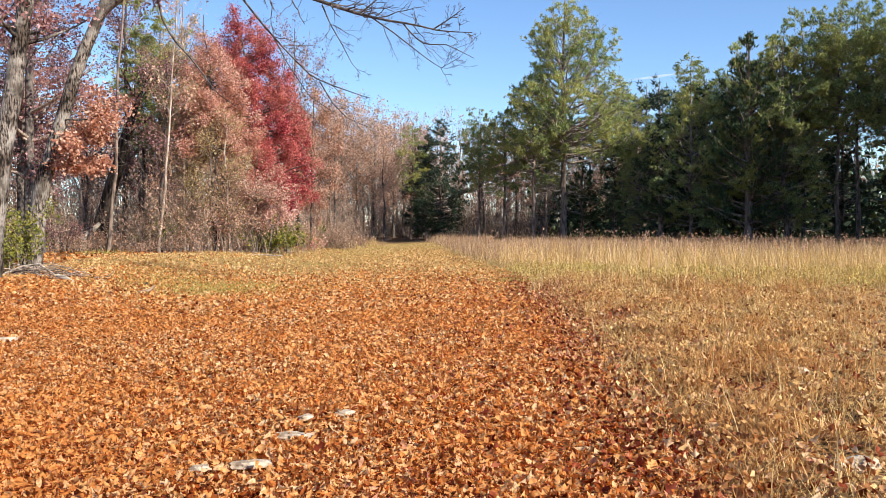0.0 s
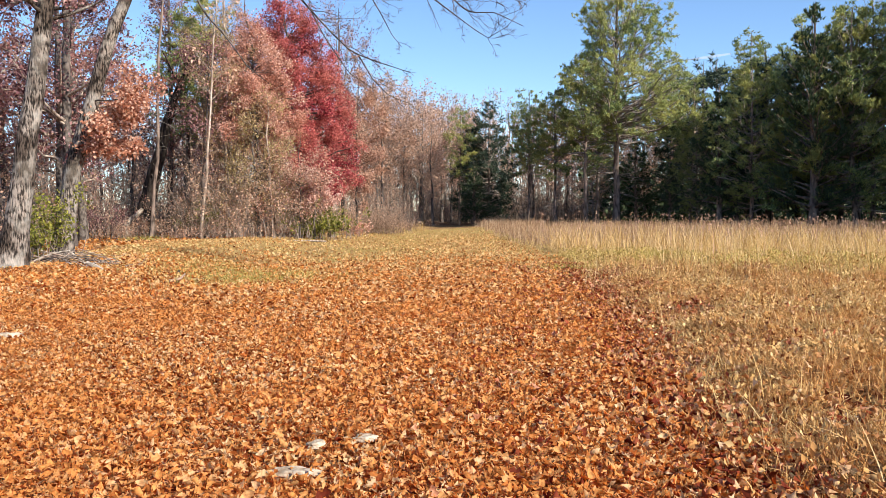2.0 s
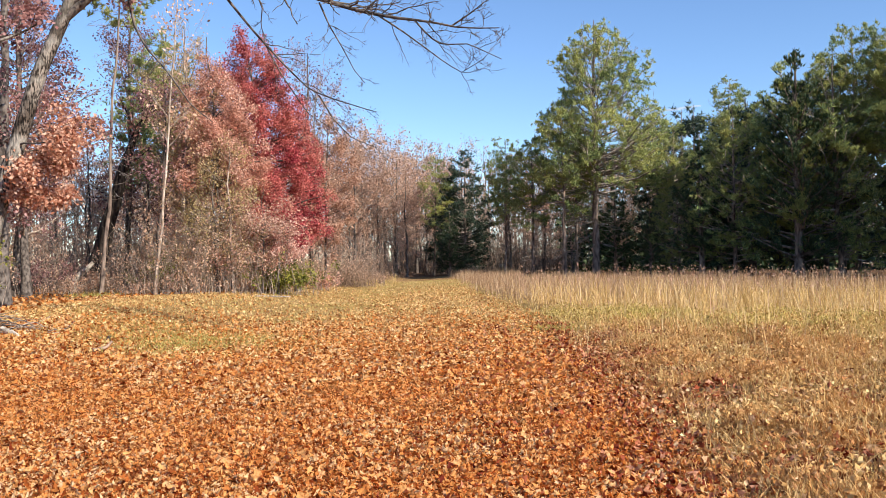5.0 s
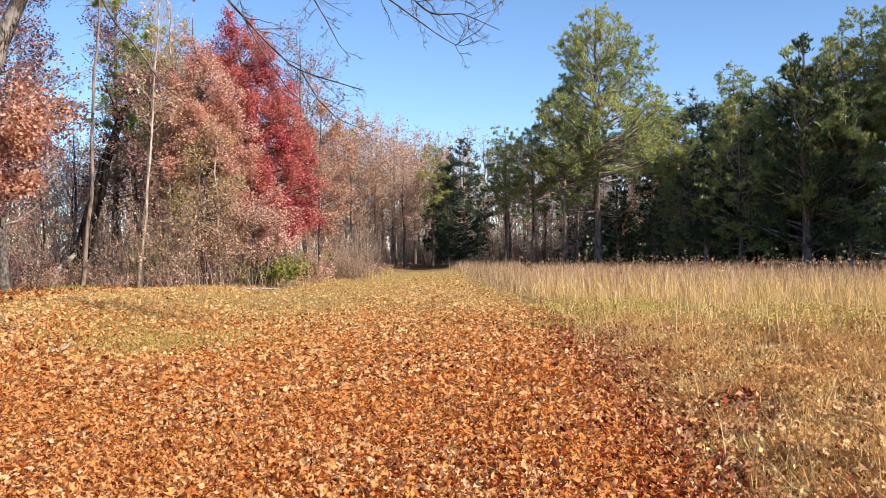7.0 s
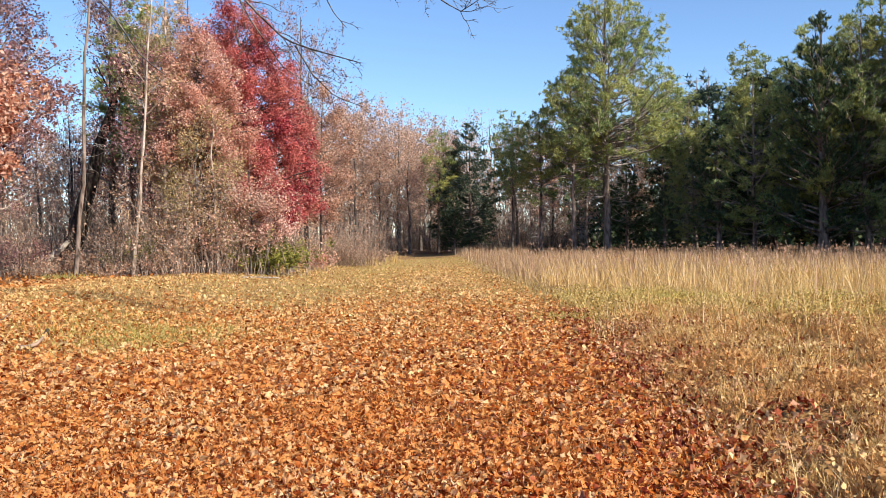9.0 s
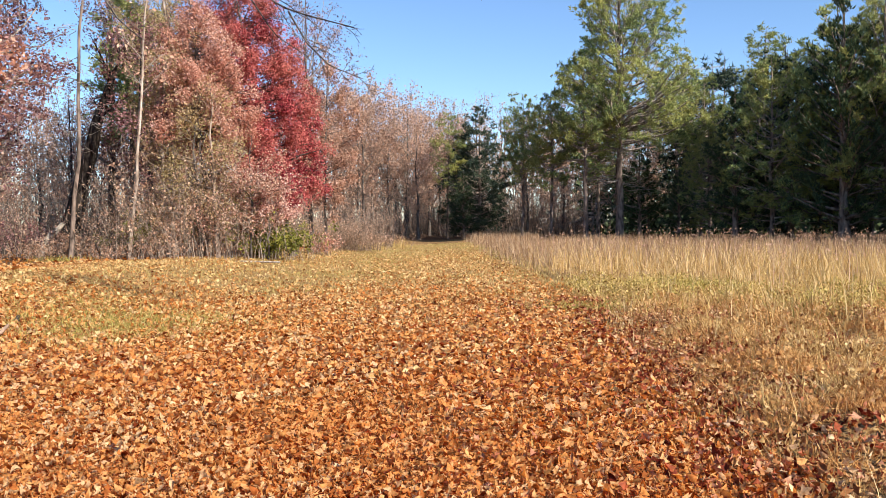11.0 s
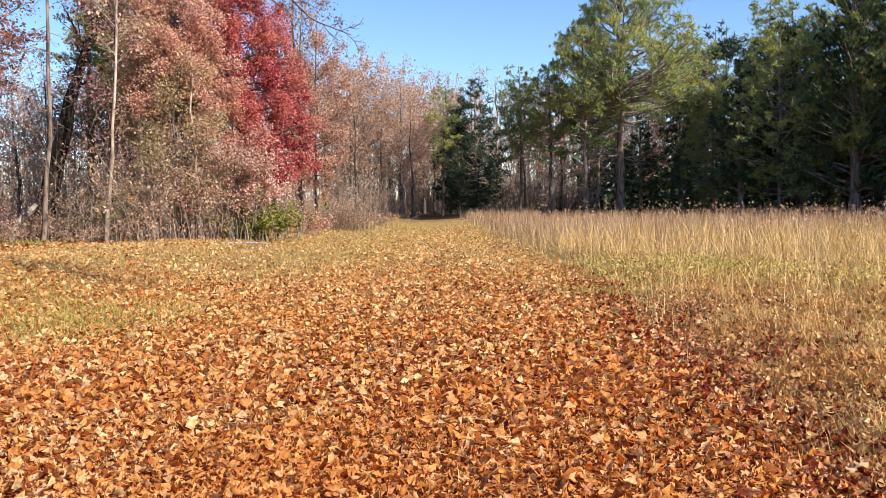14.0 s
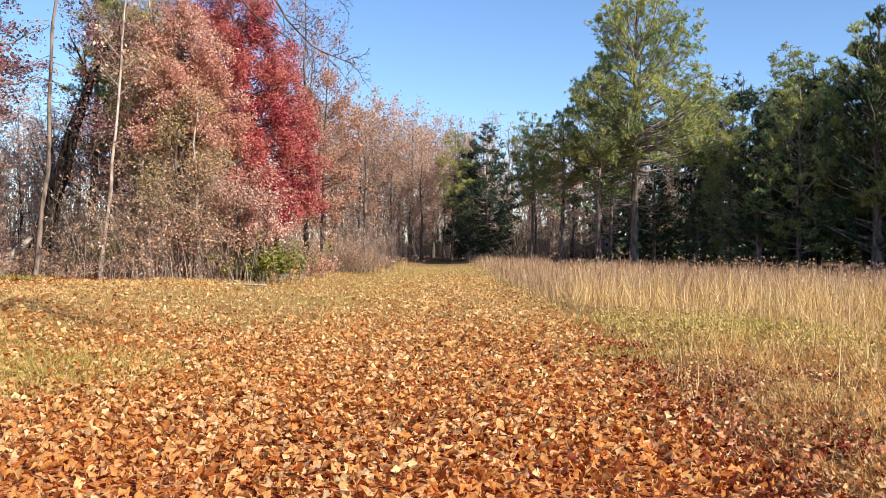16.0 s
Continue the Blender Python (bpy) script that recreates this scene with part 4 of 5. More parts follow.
# ---- brush ----
def thicket(seed, height, spread, n, label, stem_m, leaf_m, leaves, leaf_size=0.1, name="shrub", arch=0.3, twigs=4, rad=0.012):
    """Many stems from the ground that arch outward, with twigs and leaves."""
    rng = np.random.default_rng(seed)
    base = np.c_[rng.normal(size=(n, 2)) * spread * 0.45, np.zeros(n)]
    az, N = rng.uniform(0, 2 * np.pi, n), 5
    out = np.c_[np.cos(az), np.sin(az), np.zeros(n)]
    L = height * rng.uniform(0.45, 1.1, n)
    s = np.linspace(0, 1, N)[None, :, None]
    P = base[:, None] + np.array([0, 0, 1.0]) * s * L[:, None, None] * (1 - 0.25 * arch * s) + out[:, None] * s ** 1.6 * (L * arch * rng.uniform(0.3, 1.6, n))[:, None, None]
    P = P + np.cumsum(rng.normal(size=P.shape) * 0.035 * L[:, None, None], 1) * np.minimum(1, s * 3)
    R = (rad * rng.uniform(0.5, 1.2, n))[:, None] * np.linspace(1, 0.3, N)[None]
    B, BR = fork(rng, P, R, twigs, (0.25, 1.0), 0.35, 42, 0.05, 2, 0.08, 0.6, 0.005)
    root = tagged(new(name), label, "shrub", "brush at the wood's edge")
    part("brushwood", stems("brushwood", [(P, R, 3), (B, BR, 3)], stem_m), root, kind="stuff")
    if leaves:
        idx = rng.integers(0, len(B), leaves)
        p, _ = along(B, idx, rng.uniform(0.1, 1, leaves))
        v, t = scatter(KITE, KITE_T, p + rng.normal(size=p.shape) * 0.08, frames_of(rng, leaves, (0.4, -0.35, 0.5), 0.8), leaf_size * rng.uniform(0.6, 1.3, leaves))
        part("foliage", mesh_of("foliage", v, t, None, leaf_m), root, kind="stuff")
    return root


brush_a = put(thicket(61, 2.3, 1.6, 46, "tangled brown brush of bare arching stems", twig_bark, brown_leaf, 500), -12.3, 37.0)
brush_b = put(thicket(62, 3.4, 1.7, 36, "tall thin brush with withered tan leaves", twig_bark, brown_leaf, 900, 0.08), -14.2, 37.6)
brush_c = put(thicket(63, 1.3, 1.3, 40, "low tangle of twigs and brown leaves", twig_bark, brown_leaf, 500, 0.1), -17.0, 36.8)
leafy_a = put(thicket(68, 2.9, 1.7, 34, "leafy brush with tan and brown leaves", twig_bark, tan_leaf, 1500, 0.075), -11.6, 36.6)
leafy_b = put(thicket(69, 2.2, 1.5, 34, "leafy brush with olive-green leaves", twig_bark, olive_leaf, 1100, 0.07), -10.6, 37.6)
for b, x, y, s in ((brush_b, -19.6, 38.6, 0.8), (brush_a, -11.0, 36.0, 0.95), (brush_a, -13.6, 36.4, 0.9), (brush_b, -10.0, 38.4, 0.95), (brush_a, -9.4, 40.0, 1.0), (brush_b, -20.6, 41, 0.9),
                   (brush_a, -21.5, 37, 1.0), (brush_b, -22.5, 35, 1.0), (brush_a, -18.8, 33, 0.9), (brush_c, -15.3, 36.4, 1.0), (brush_c, -12.0, 35.4, 0.9), (brush_b, -21, 30, 1.1),
                   (brush_a, -16.3, 27.5, 0.9), (brush_b, -18, 25, 1.0), (brush_c, -14.8, 24.5, 1.0), (brush_c, -13.6, 20.8, 0.9), (brush_a, -15.8, 21.5, 0.9), (brush_b, -12.2, 39, 1.1),
                   (brush_a, -24, 31, 1.1), (brush_b, -14.6, 42.5, 1.2), (brush_a, -12.5, 62, 1.1), (brush_a, -14.5, 69, 1.1), (brush_b, -10.5, 72, 1.0), (brush_a, -17, 62, 1.1), (brush_a, -9.8, 76, 0.9),
                   (brush_b, -13, 77, 1.1), (brush_a, -19, 74, 1.1), (brush_c, -13.6, 34.9, 0.6), (brush_c, -16.4, 35.6, 0.7), (brush_c, -10.2, 37.2, 0.8), (brush_c, -17.6, 38.4, 0.9),
                   (brush_b, -11.5, 36.8, 1.2), (brush_b, -10.3, 37.0, 1.1), (brush_b, -12.4, 36.6, 1.25), (brush_b, -9.4, 37.6, 0.95), (leafy_a, -12.8, 37.8, 0.9), (leafy_a, -9.2, 39.2, 0.85), (leafy_a, -14.8, 39.6, 0.9), (leafy_b, -12.6, 36.2, 0.85), (leafy_b, -8.9, 42.6, 0.8),
                   (brush_b, -19.6, 46, 1.2), (leafy_a, -22.5, 39, 1.0), (leafy_b, -13.8, 37.0, 0.7), (leafy_a, -24.5, 37, 1.1), (brush_a, -15.0, 38.6, 0.7)):
    again(b, x, y, rng.uniform(0, 360), s)
put(thicket(64, 1.5, 1.3, 46, "green-leaved evergreen bush at the wood's edge", twig_bark, olive_leaf, 3200, 0.11, arch=0.5), -8.6, 38.0)
put(thicket(74, 1.9, 1.4, 40, "dark maroon-leaved bush in the wood", dark_bark, plum_leaf, 1500, 0.075, arch=0.4), -18.0, 36.2)
put(thicket(65, 1.6, 0.6, 30, "yellow-green leafy shrub between two oaks", twig_bark, olive_leaf, 2200, 0.075, arch=0.3), -10.65, 19.8)
put(thicket(66, 1.7, 2.2, 420, "rounded mound of fine brown brambles", bramble_stem, brown_leaf, 2400, 0.075, arch=0.75, twigs=4, rad=0.014), -8.3, 49.5)
put(thicket(67, 0.9, 1.5, 120, "low brown bramble mound", bramble_stem, brown_leaf, 900, 0.07, arch=0.8, twigs=4, rad=0.014), -7.6, 57)

put(thicket(76, 1.1, 0.8, 26, "small shrub with pale pink leaves", twig_bark, pink_leaf, 1000, 0.09, arch=0.4), -8.2, 43.6)
# weed clumps added to darken the hollows in the rough grass
weeds = put(thicket(75, 0.42, 0.5, 70, "clump of dead reddish-brown weeds in the grass", weed_stem, caught_leaf, 420, 0.05, name="weed_clump", arch=0.6, twigs=4, rad=0.004), 2.6, 19.7, 0, 0.75)
for x, y, s in ((3.4, 19.9, 0.7), (5.2, 18.6, 0.7)):
    again(weeds, x, y, rng.uniform(0, 360), s)


def undergrowth():
    """Saplings and twigs that fill the wood between its trees."""
    rng = np.random.default_rng(70)
    xs, ys = [], []
    for x0, x1, y0, y1, n in ((-34, -13, 42, 66, 1100), (-30, -15, 24, 42, 700), (-30, -7, 66, 98, 1400), (-7, 3, 84, 100, 700), (-10, -2, 91, 103, 900), (-1, 9, 82, 98, 1100)):
        x, y = rng.uniform(x0, x1, n), rng.uniform(y0, y1, n)
        keep = x < wood_edge(y) - 1.5 if x1 < -6 and y0 < 90 else y > 80
        keep &= ~((np.abs(x + 16.5) < 3) & (np.abs(y - 34) < 4.2))
        xs.append(x[keep]), ys.append(y[keep])
    x, y = np.concatenate(xs), np.concatenate(ys)
    n = len(x)
    mixed = rng.permutation(n)
    x, y = x[mixed], y[mixed]
    h = 1.0 + 3.2 * rng.uniform(0, 1, n) ** 1.7
    s = np.linspace(0, 1, 3)[None, :, None]
    P = np.stack([x, y, ground_z(x, y) - 0.05], -1)[:, None] + s * np.stack([rng.normal(size=n) * 0.35, rng.normal(size=n) * 0.35, h], -1)[:, None]
    P[:, 1:] += rng.normal(size=P[:, 1:].shape) * 0.12
    R = rng.uniform(0.012, 0.03, n)[:, None] * np.linspace(1, 0.35, 3)[None]
    B, BR = fork(rng, P, R, 2, (0.2, 1.0), 0.42, 42, 0.1, 2, 0.05, 0.7, 0.01)
    k, kb = int(n * 0.35), int(n * 0.35) * 2
    tagged(new("undergrowth", stems("undergrowth", [(P[:k], R[:k], 3), (B[:kb], BR[:kb], 3)], limb_bark)), "thin dark saplings and twigs filling the wood", "undergrowth", kind="stuff")
    tagged(new("pale_undergrowth", stems("pale_undergrowth", [(P[k:], R[k:], 3), (B[kb:], BR[kb:], 3)], twig_bark)), "thin pale saplings and twigs in the wood", "undergrowth", kind="stuff")
    idx = rng.integers(0, len(B), 42000)
    p, _ = along(B, idx, rng.uniform(0, 1, len(idx)))
    v, t = scatter(KITE, KITE_T, p + rng.normal(size=p.shape) * 0.2, frames_of(rng, len(p)), rng.uniform(0.075, 0.14, len(p)))
    tagged(new("undergrowth_foliage", mesh_of("undergrowth_foliage", v, t, None, brown_leaf)), "withered brown leaves on the undergrowth", "undergrowth", kind="stuff")


undergrowth()

# ---- fallen leaves and grasses ----
def on_ground(x, y, lift=0.0):
    return np.stack([x, y, ground_z(x, y) + lift], -1)


def strew(rng, x0, x1, y0, y1, per_m2, weight):
    """Random places, thinned by weight(x, y)."""
    n = int((x1 - x0) * (y1 - y0) * per_m2)
    x, y = rng.uniform(x0, x1, n), rng.uniform(y0, y1, n)
    keep = rng.uniform(0, 1, n) < weight(x, y)
    return x[keep], y[keep]


def stuff(name, pieces, mat, label, category):
    vs, ts, n = [], [], 0
    for v, t in pieces:
        vs.append(v), ts.append(t + n)
        n += len(v)
    ob = new(name, mesh_of(name, np.concatenate(vs), np.concatenate(ts), None, mat))
    return tagged(ob, label, category, kind="stuff")


def litter():
    rng = np.random.default_rng(71)
    fine = [oak_leaf(LOBED, c, s) for c, s in ((0.35, 0.3), (-0.3, 0.5), (0.7, -0.4), (0.15, 0.9))]
    plain = [oak_leaf(PLAIN, c, s) for c, s in ((0.4, 0.3), (-0.4, 0.6))]
    three = [oak_leaf(THREE, c, s) for c, s in ((0.6, 0.5), (-0.5, 1.0), (1.1, -0.6))]
    curled = [oak_leaf(CURLED, c, s) for c, s in ((0.9, 1.4), (-0.8, 1.8), (1.4, -1.2), (0.5, 2.2))]
    pieces = []
    def lay(*args):
        lay_into(pieces, *args)
    def lay_into(pieces, x, y, shapes, lo, hi, tilt, lift):
        pick = rng.integers(0, len(shapes), len(x))
        for k, (v, t) in enumerate(shapes):
            xs, ys = x[pick == k], y[pick == k]
            up = frames_of(rng, len(xs), (0, 0, 1), tilt)
            pos = on_ground(xs, ys, 0.016) + np.c_[np.zeros((len(xs), 2)), np.abs(rng.normal(size=len(xs))) * lift]
            pieces.append(scatter(v, t, pos, up, rng.uniform(lo, hi, len(xs))))
    full = lambda x, y: leaf_cover(x, y)
    clump = lambda x, y: 0.75 + 0.25 * np.sin(3.1 * x + 1.7 * y) * np.sin(2.3 * y - 1.1 * x)
    x, y = strew(rng, -12, 2.7, -6, 15, 1150, lambda x, y: full(x, y) * (0.07 + 0.93 * smooth((x + 0.62 * y + 0.6) / 0.8) * smooth((y - 3.2) / 1.2)))
    bed = [(KITE * (w, 1.0, k) - (0, 0.5, 0), KITE_T) for w, k in ((1.2, 1.5), (1.0, -2.0), (0.8, 3.0))]
    cut = [cut_leaf(w, c, s) for w, c, s in ((0.4, 0.22, 0.25), (0.46, -0.2, 0.3), (0.34, 0.35, -0.3), (0.42, -0.3, -0.25), (0.3, 0.5, 0.45))]
    lay(x, y, cut, 0.035, 0.075, 0.85, 0.018)
    x, y = strew(rng, -8, 2.7, 3.4, 14, 290, lambda x, y: full(x, y) * clump(x, y) * (0.1 + 0.9 * smooth((x + 6.5) / 4)) * smooth((y - 3.2) / 1.2) * smooth((14 - y) / 2))
    lay(x, y, fine[:2] + three + curled * 2, 0.04, 0.085, 1.1, 0.035)
    x, y = strew(rng, -10, 2.7, 11.5, 34, 230, lambda x, y: full(x, y) * smooth((y - 11.5) / 2.5) * (1 - 0.9 * smooth((y - 19) / 13)))
    lay(x, y, bed, 0.06, 0.11, 0.85, 0.025)
    x, y = strew(rng, -15, 2, 13, 62, 150, lambda x, y: full(x, y) * smooth((y - 13) / 9) * (x > wood_edge(y) - 1))
    thin = scatter(KITE - (0, 0.5, 0), KITE_T, on_ground(x, y, 0.03), frames_of(rng, len(x), (0, 0, 1), 0.7), rng.uniform(0.07, 0.13, len(x)))
    stuff("thin_litter", [thin], dry_litter, "tan leaves scattered thinly over the turf", "fallen leaves")
    x, y = strew(rng, -13, -8, 8, 14, 120, full)
    lay(x, y, plain, 0.07, 0.14, 0.5, 0.025)
    # leaves caught in the rough grass beside the track
    caught = lambda x, y: smooth((x - path_edge(y) + 0.4) / 0.6) * (0.25 + 0.75 * smooth((4.0 - x) / 2))
    x, y = strew(rng, 1.0, 9, 3, 21, 300, lambda x, y: caught(x, y) * (0.45 + 0.55 * smooth((0.25 - hummock(x, y)) / 0.6)))
    kept, pieces = pieces, []
    lay_into(pieces, x, y, cut[:4] + curled[:1], 0.035, 0.085, 1.1, 0.05)
    stuff("caught_leaves", pieces, caught_leaf, "brown leaves caught in the rough grass", "fallen leaves")
    pieces = kept
    # redder leaves drifted against the rough grass; their dark tone also shades its hollows
    x, y = strew(rng, -0.8, 4.6, 3.6, 24, 330, lambda x, y: (0.12 * smooth((x + 0.8) / 1.2) + 0.88 * smooth((x - path_edge(y) + 0.9) / 0.9)) * np.maximum(smooth((path_edge(y) + 0.5 - x) / 0.5), np.maximum(0.25 * smooth((-0.25 - hummock(x, y)) / 0.3), 1.2 * pocket(x, y))) * clump(x, y))
    kept, pieces = pieces, []
    lay_into(pieces, x, y, three[:2] + cut, 0.05, 0.1, 0.9, 0.035)
    stuff("edge_litter", pieces, edge_leaf, "dark red-brown leaves along the track's edge and darkening the grass hollows", "fallen leaves")
    pieces = kept
    # drifts in the wood
    x, y = strew(rng, -32, -9, 20, 60, 12, lambda x, y: (x < wood_edge(y) + 0.5) * 1.0)
    lay(x, y, [(KITE - (0, 0.5, 0), KITE_T)], 0.12, 0.2, 0.5, 0.04)
    carpet = stuff("leaf_litter", pieces, litter_leaf, "orange-brown dry oak leaves covering the track", "fallen leaves")
    # the leaves that lie loose on top, nearest the walk
    loose = [mesh_of("leaf", v * 0.12, t, None, litter_leaf) for v, t in fine]
    for k in range(300):
        x, y = rng.uniform(-1.8, 2.0), rng.uniform(4.2, 15.5)
        ob = part("leaf", loose[k % len(loose)], carpet)
        ob.matrix_basis = pose(x, y, float(ground_z(x, y)) + rng.uniform(0.03, 0.06), rng.normal() * 22, rng.normal() * 22, rng.uniform(0, 360)) @ Matrix.Scale(rng.uniform(0.75, 1.15), 4)


def blade(n, width, bend):
    """A tapering blade along +z, bent towards +x: corners and triangles."""
    s = np.linspace(0, 1, n)
    w = width * (1 - s ** 1.5)
    c = np.stack([bend * s ** 2, 0 * s, s * (1 - 0.35 * bend * s)], -1)
    v = np.concatenate([c[:-1] + np.c_[0 * w, w, 0 * w][:-1], c[:-1] - np.c_[0 * w, w, 0 * w][:-1], c[-1:]])
    k, t = n - 1, []
    for i in range(k - 1):
        t += [(i, k + i, k + i + 1), (i, k + i + 1, i + 1)]
    return v, np.array(t + [(k - 1, 2 * k - 1, 2 * k)])


def blades(rng, x, y, lo, hi, shapes, lean=0.25, lift=0.0):
    pick, out = rng.integers(0, len(shapes), len(x)), []
    for k, (v, t) in enumerate(shapes):
        xs, ys = x[pick == k], y[pick == k]
        n = len(xs)
        low, high = (a[pick == k] if np.ndim(a) else a for a in (lo, hi))
        w = unit(np.c_[rng.normal(size=(n, 2)) * lean, np.ones(n)])
        r = rng.normal(size=(n, 3))
        u = unit(r - (r * w).sum(-1, keepdims=True) * w)
        out.append(scatter(v, t, on_ground(xs, ys, lift - 0.01), np.stack([u, np.cross(w, u), w], 1), rng.uniform(low, high, n)))
    return out


def weed_leaves(rng, x, y, low, high, small, large):
    """Small withered leaves standing off the ground on weeds."""
    pos = on_ground(x, y) + np.c_[np.zeros((len(x), 2)), rng.uniform(low, high)]
    return scatter(KITE - (0, 0.5, 0), KITE_T, pos, frames_of(rng, len(x)), rng.uniform(small, large, len(x)))


def grasses():
    rng = np.random.default_rng(72)
    tall = [blade(4, w, b) for w, b in ((0.005, 0.12), (0.008, 0.35), (0.007, 0.8))]
    matted = [blade(3, 0.012, b) for b in (0.5, 0.9, 1.3)]
    short = [blade(3, 0.05, b) for b in (0.3, 0.6, 1.0)]
    field = lambda x, y: smooth((x - path_edge(y) + 0.35) / 0.9)
    front = lambda x: np.interp(x, (1, 1.5, 4, 6, 9, 20), (29.3, 28.5, 25.6, 23.6, 22.5, 21.8)) + 0.7 * np.sin(1.9 * x) + 0.5 * np.sin(4.3 * x + 1)
    stand = lambda x, y: field(x, y) * smooth((y - front(x) + 1.2) / 3.5)
    tussock = lambda x, y: np.clip(0.5 + 0.5 * np.sin(2.7 * x + 1.1 * y + np.sin(1.9 * y)) * np.sin(2.1 * y - 0.9 * x) + 0.35 * np.sin(5.9 * x - 3.7 * y) * np.sin(4.7 * y + 2.2 * x), 0.05, 1.3)
    # standing straw, thick near its front
    p = []
    x, y = strew(rng, 0.5, 19, 19, 34, 125, lambda x, y: stand(x, y) * (0.12 + 0.88 * tussock(x, y) ** 1.6))
    rise = (0.3 + 0.7 * smooth((y - front(x) + 1) / 5)) * (1 - 0.22 * smooth((x - 4) / 8))
    p += blades(rng, x, y, 0.3 * rise, 1.25 * rise, tall, 0.28)
    x, y = strew(rng, 1, 14, 15, 28, 270, lambda x, y: field(x, y) * smooth((y - 16.5 + 1.5 * np.sin(1.1 * x)) / 6) * (0.3 + 0.7 * tussock(x, y)) * (1 - pocket(x, y)))
    h = 0.35 + 0.65 * tussock(x, y)
    p += blades(rng, x, y, 0.1 * h, 0.42 * h, matted[:2] + [blade(2, 0.018, 0)] * 2, 0.32)
    stuff("tall_grass", p, straw, "tall dry straw-yellow grass standing in the field", "grass")
    x, y = strew(rng, -2, 26, 33, 60, 36, lambda x, y: field(x, y) * (y < 64 - 0.75 * np.maximum(x, 0)))
    p = blades(rng, x, y, 0.25, 0.8, [blade(3, 0.014, b) for b in (0.15, 0.35)], 0.16)
    x, y = strew(rng, -6, 2, 58, 76, 30, lambda x, y: field(x, y))
    p += blades(rng, x, y, 0.3, 0.8, [blade(3, 0.02, 0.2)], 0.14)
    stuff("meadow_grass", p, far_straw, "dull brown grass further across the field", "grass")
    # seed heads above the field
    x, y = strew(rng, 1, 24, 20, 48, 1.8, lambda x, y: stand(x, y))
    tops = rng.uniform(0.6, 1.2, len(x)) * (1 - 0.2 * smooth((x - 4) / 8))
    pos = on_ground(x, y) + np.c_[rng.normal(size=(len(x), 2)) * 0.05, tops]
    v, t = tuft_shape(7, 0.8, 0.1)
    heads = [scatter(v, t, pos, frames_along(rng, unit(rng.normal(size=pos.shape) * 0.5 + (0, 0, 1))), rng.uniform(0.05, 0.15, len(pos)))]
    heads += blades(rng, x, y, tops * 0.95, tops * 1.05, [blade(4, 0.006, 0.1)], 0.05)
    stuff("seed_heads", heads, brown_leaf, "brown seed heads on thin weed stalks", "weeds")
    # matted dead grass beside the track, thick on the lumps and thin in the hollows
    lump = lambda x, y: (0.3 + 0.7 * smooth((hummock(x, y) + 0.6) / 0.8)) * (1 - 0.95 * smooth(1.6 * pocket(x, y)))
    near = lambda x, y: (0.12 + 0.88 * smooth((3.2 + 0.42 * np.maximum(y - 4, 0) - x) / 2.0)) * smooth((y - 2.6) / 1.5)
    fine = [blade(3, 0.035, b) for b in (0.5, 1.0, 1.6)]
    x, y = strew(rng, 1.2, 13, 2, 25, 2300, lambda x, y: field(x, y) * lump(x, y) * near(x, y) * smooth((26 - y) / 8))
    p = blades(rng, x, y, 0.05, 0.17, fine[:2] + [blade(2, 0.045, 0)] * 4, 0.65)
    x, y = strew(rng, 1.3, 11, 3, 22, 260, lambda x, y: field(x, y) * lump(x, y) ** 2 * near(x, y))
    p += blades(rng, x, y, 0.1, 0.28, [blade(4, 0.016, b) for b in (0.7, 1.2)], 0.6)
    x, y = strew(rng, 1.3, 12, -6, 5, 200, lambda x, y: field(x, y) * smooth((4.5 - y) / 2))
    p += blades(rng, x, y, 0.08, 0.2, [blade(2, 0.035, 0)], 1.0)
    x, y = strew(rng, 1.3, 12, 3, 25, 420, lambda x, y: field(x, y) * lump(x, y) * near(x, y) * (0.25 + 0.75 * smooth((tussock(x, y) - 0.25) / 0.4)))
    p.append(weed_leaves(rng, x, y, 0.01, 0.06 + 0.12 * tussock(x, y), 0.022, 0.065))
    stuff("rough_grass", p, rough_blade, "matted brown dead grass and weeds", "grass")
    x, y = strew(rng, 1.6, 11, 4, 22, 11, lambda x, y: field(x, y) * lump(x, y))
    stalks = blades(rng, x, y, 0.25, 0.65, tall[:2], 0.13)
    x, y = strew(rng, 1.7, 12, 14.5, 25, 38, lambda x, y: field(x, y) * smooth((tussock(x, y) - 0.45) / 0.4) * smooth((y - 14) / 6))
    stalks += blades(rng, x, y, 0.35, 0.95, tall[:2], 0.13)
    stuff("thin_stalks", stalks, straw, "single pale grass stalks in the rough", "grass")
    # low yellow-green growth at the front of the straw
    x, y = strew(rng, 1.6, 15, 15, 28, 240, lambda x, y: field(x, y) * smooth((y - front(x) + 5) / 2.5) * smooth((front(x) + 2 - y) / 2.5) * (0.25 + 0.75 * tussock(x, y)))
    p = blades(rng, x, y, 0.08, 0.3, [blade(3, 0.03, b) for b in (0.3, 0.8)], 0.4)
    x, y = strew(rng, 1.6, 15, 15.5, 29, 380, lambda x, y: field(x, y) * smooth((y - front(x) + 5.5) / 2.5) * smooth((front(x) + 2.5 - y) / 2.5) * smooth((tussock(x, y) - 0.2) / 0.5))
    p.append(weed_leaves(rng, x, y, 0.02, 0.1 + 0.22 * tussock(x, y), 0.025, 0.068))
    stuff("low_grass", p, low_blade, "low yellow-green grass and weeds along the straw", "grass")
    # pale dry stalks at the foot of the brush
    p = []
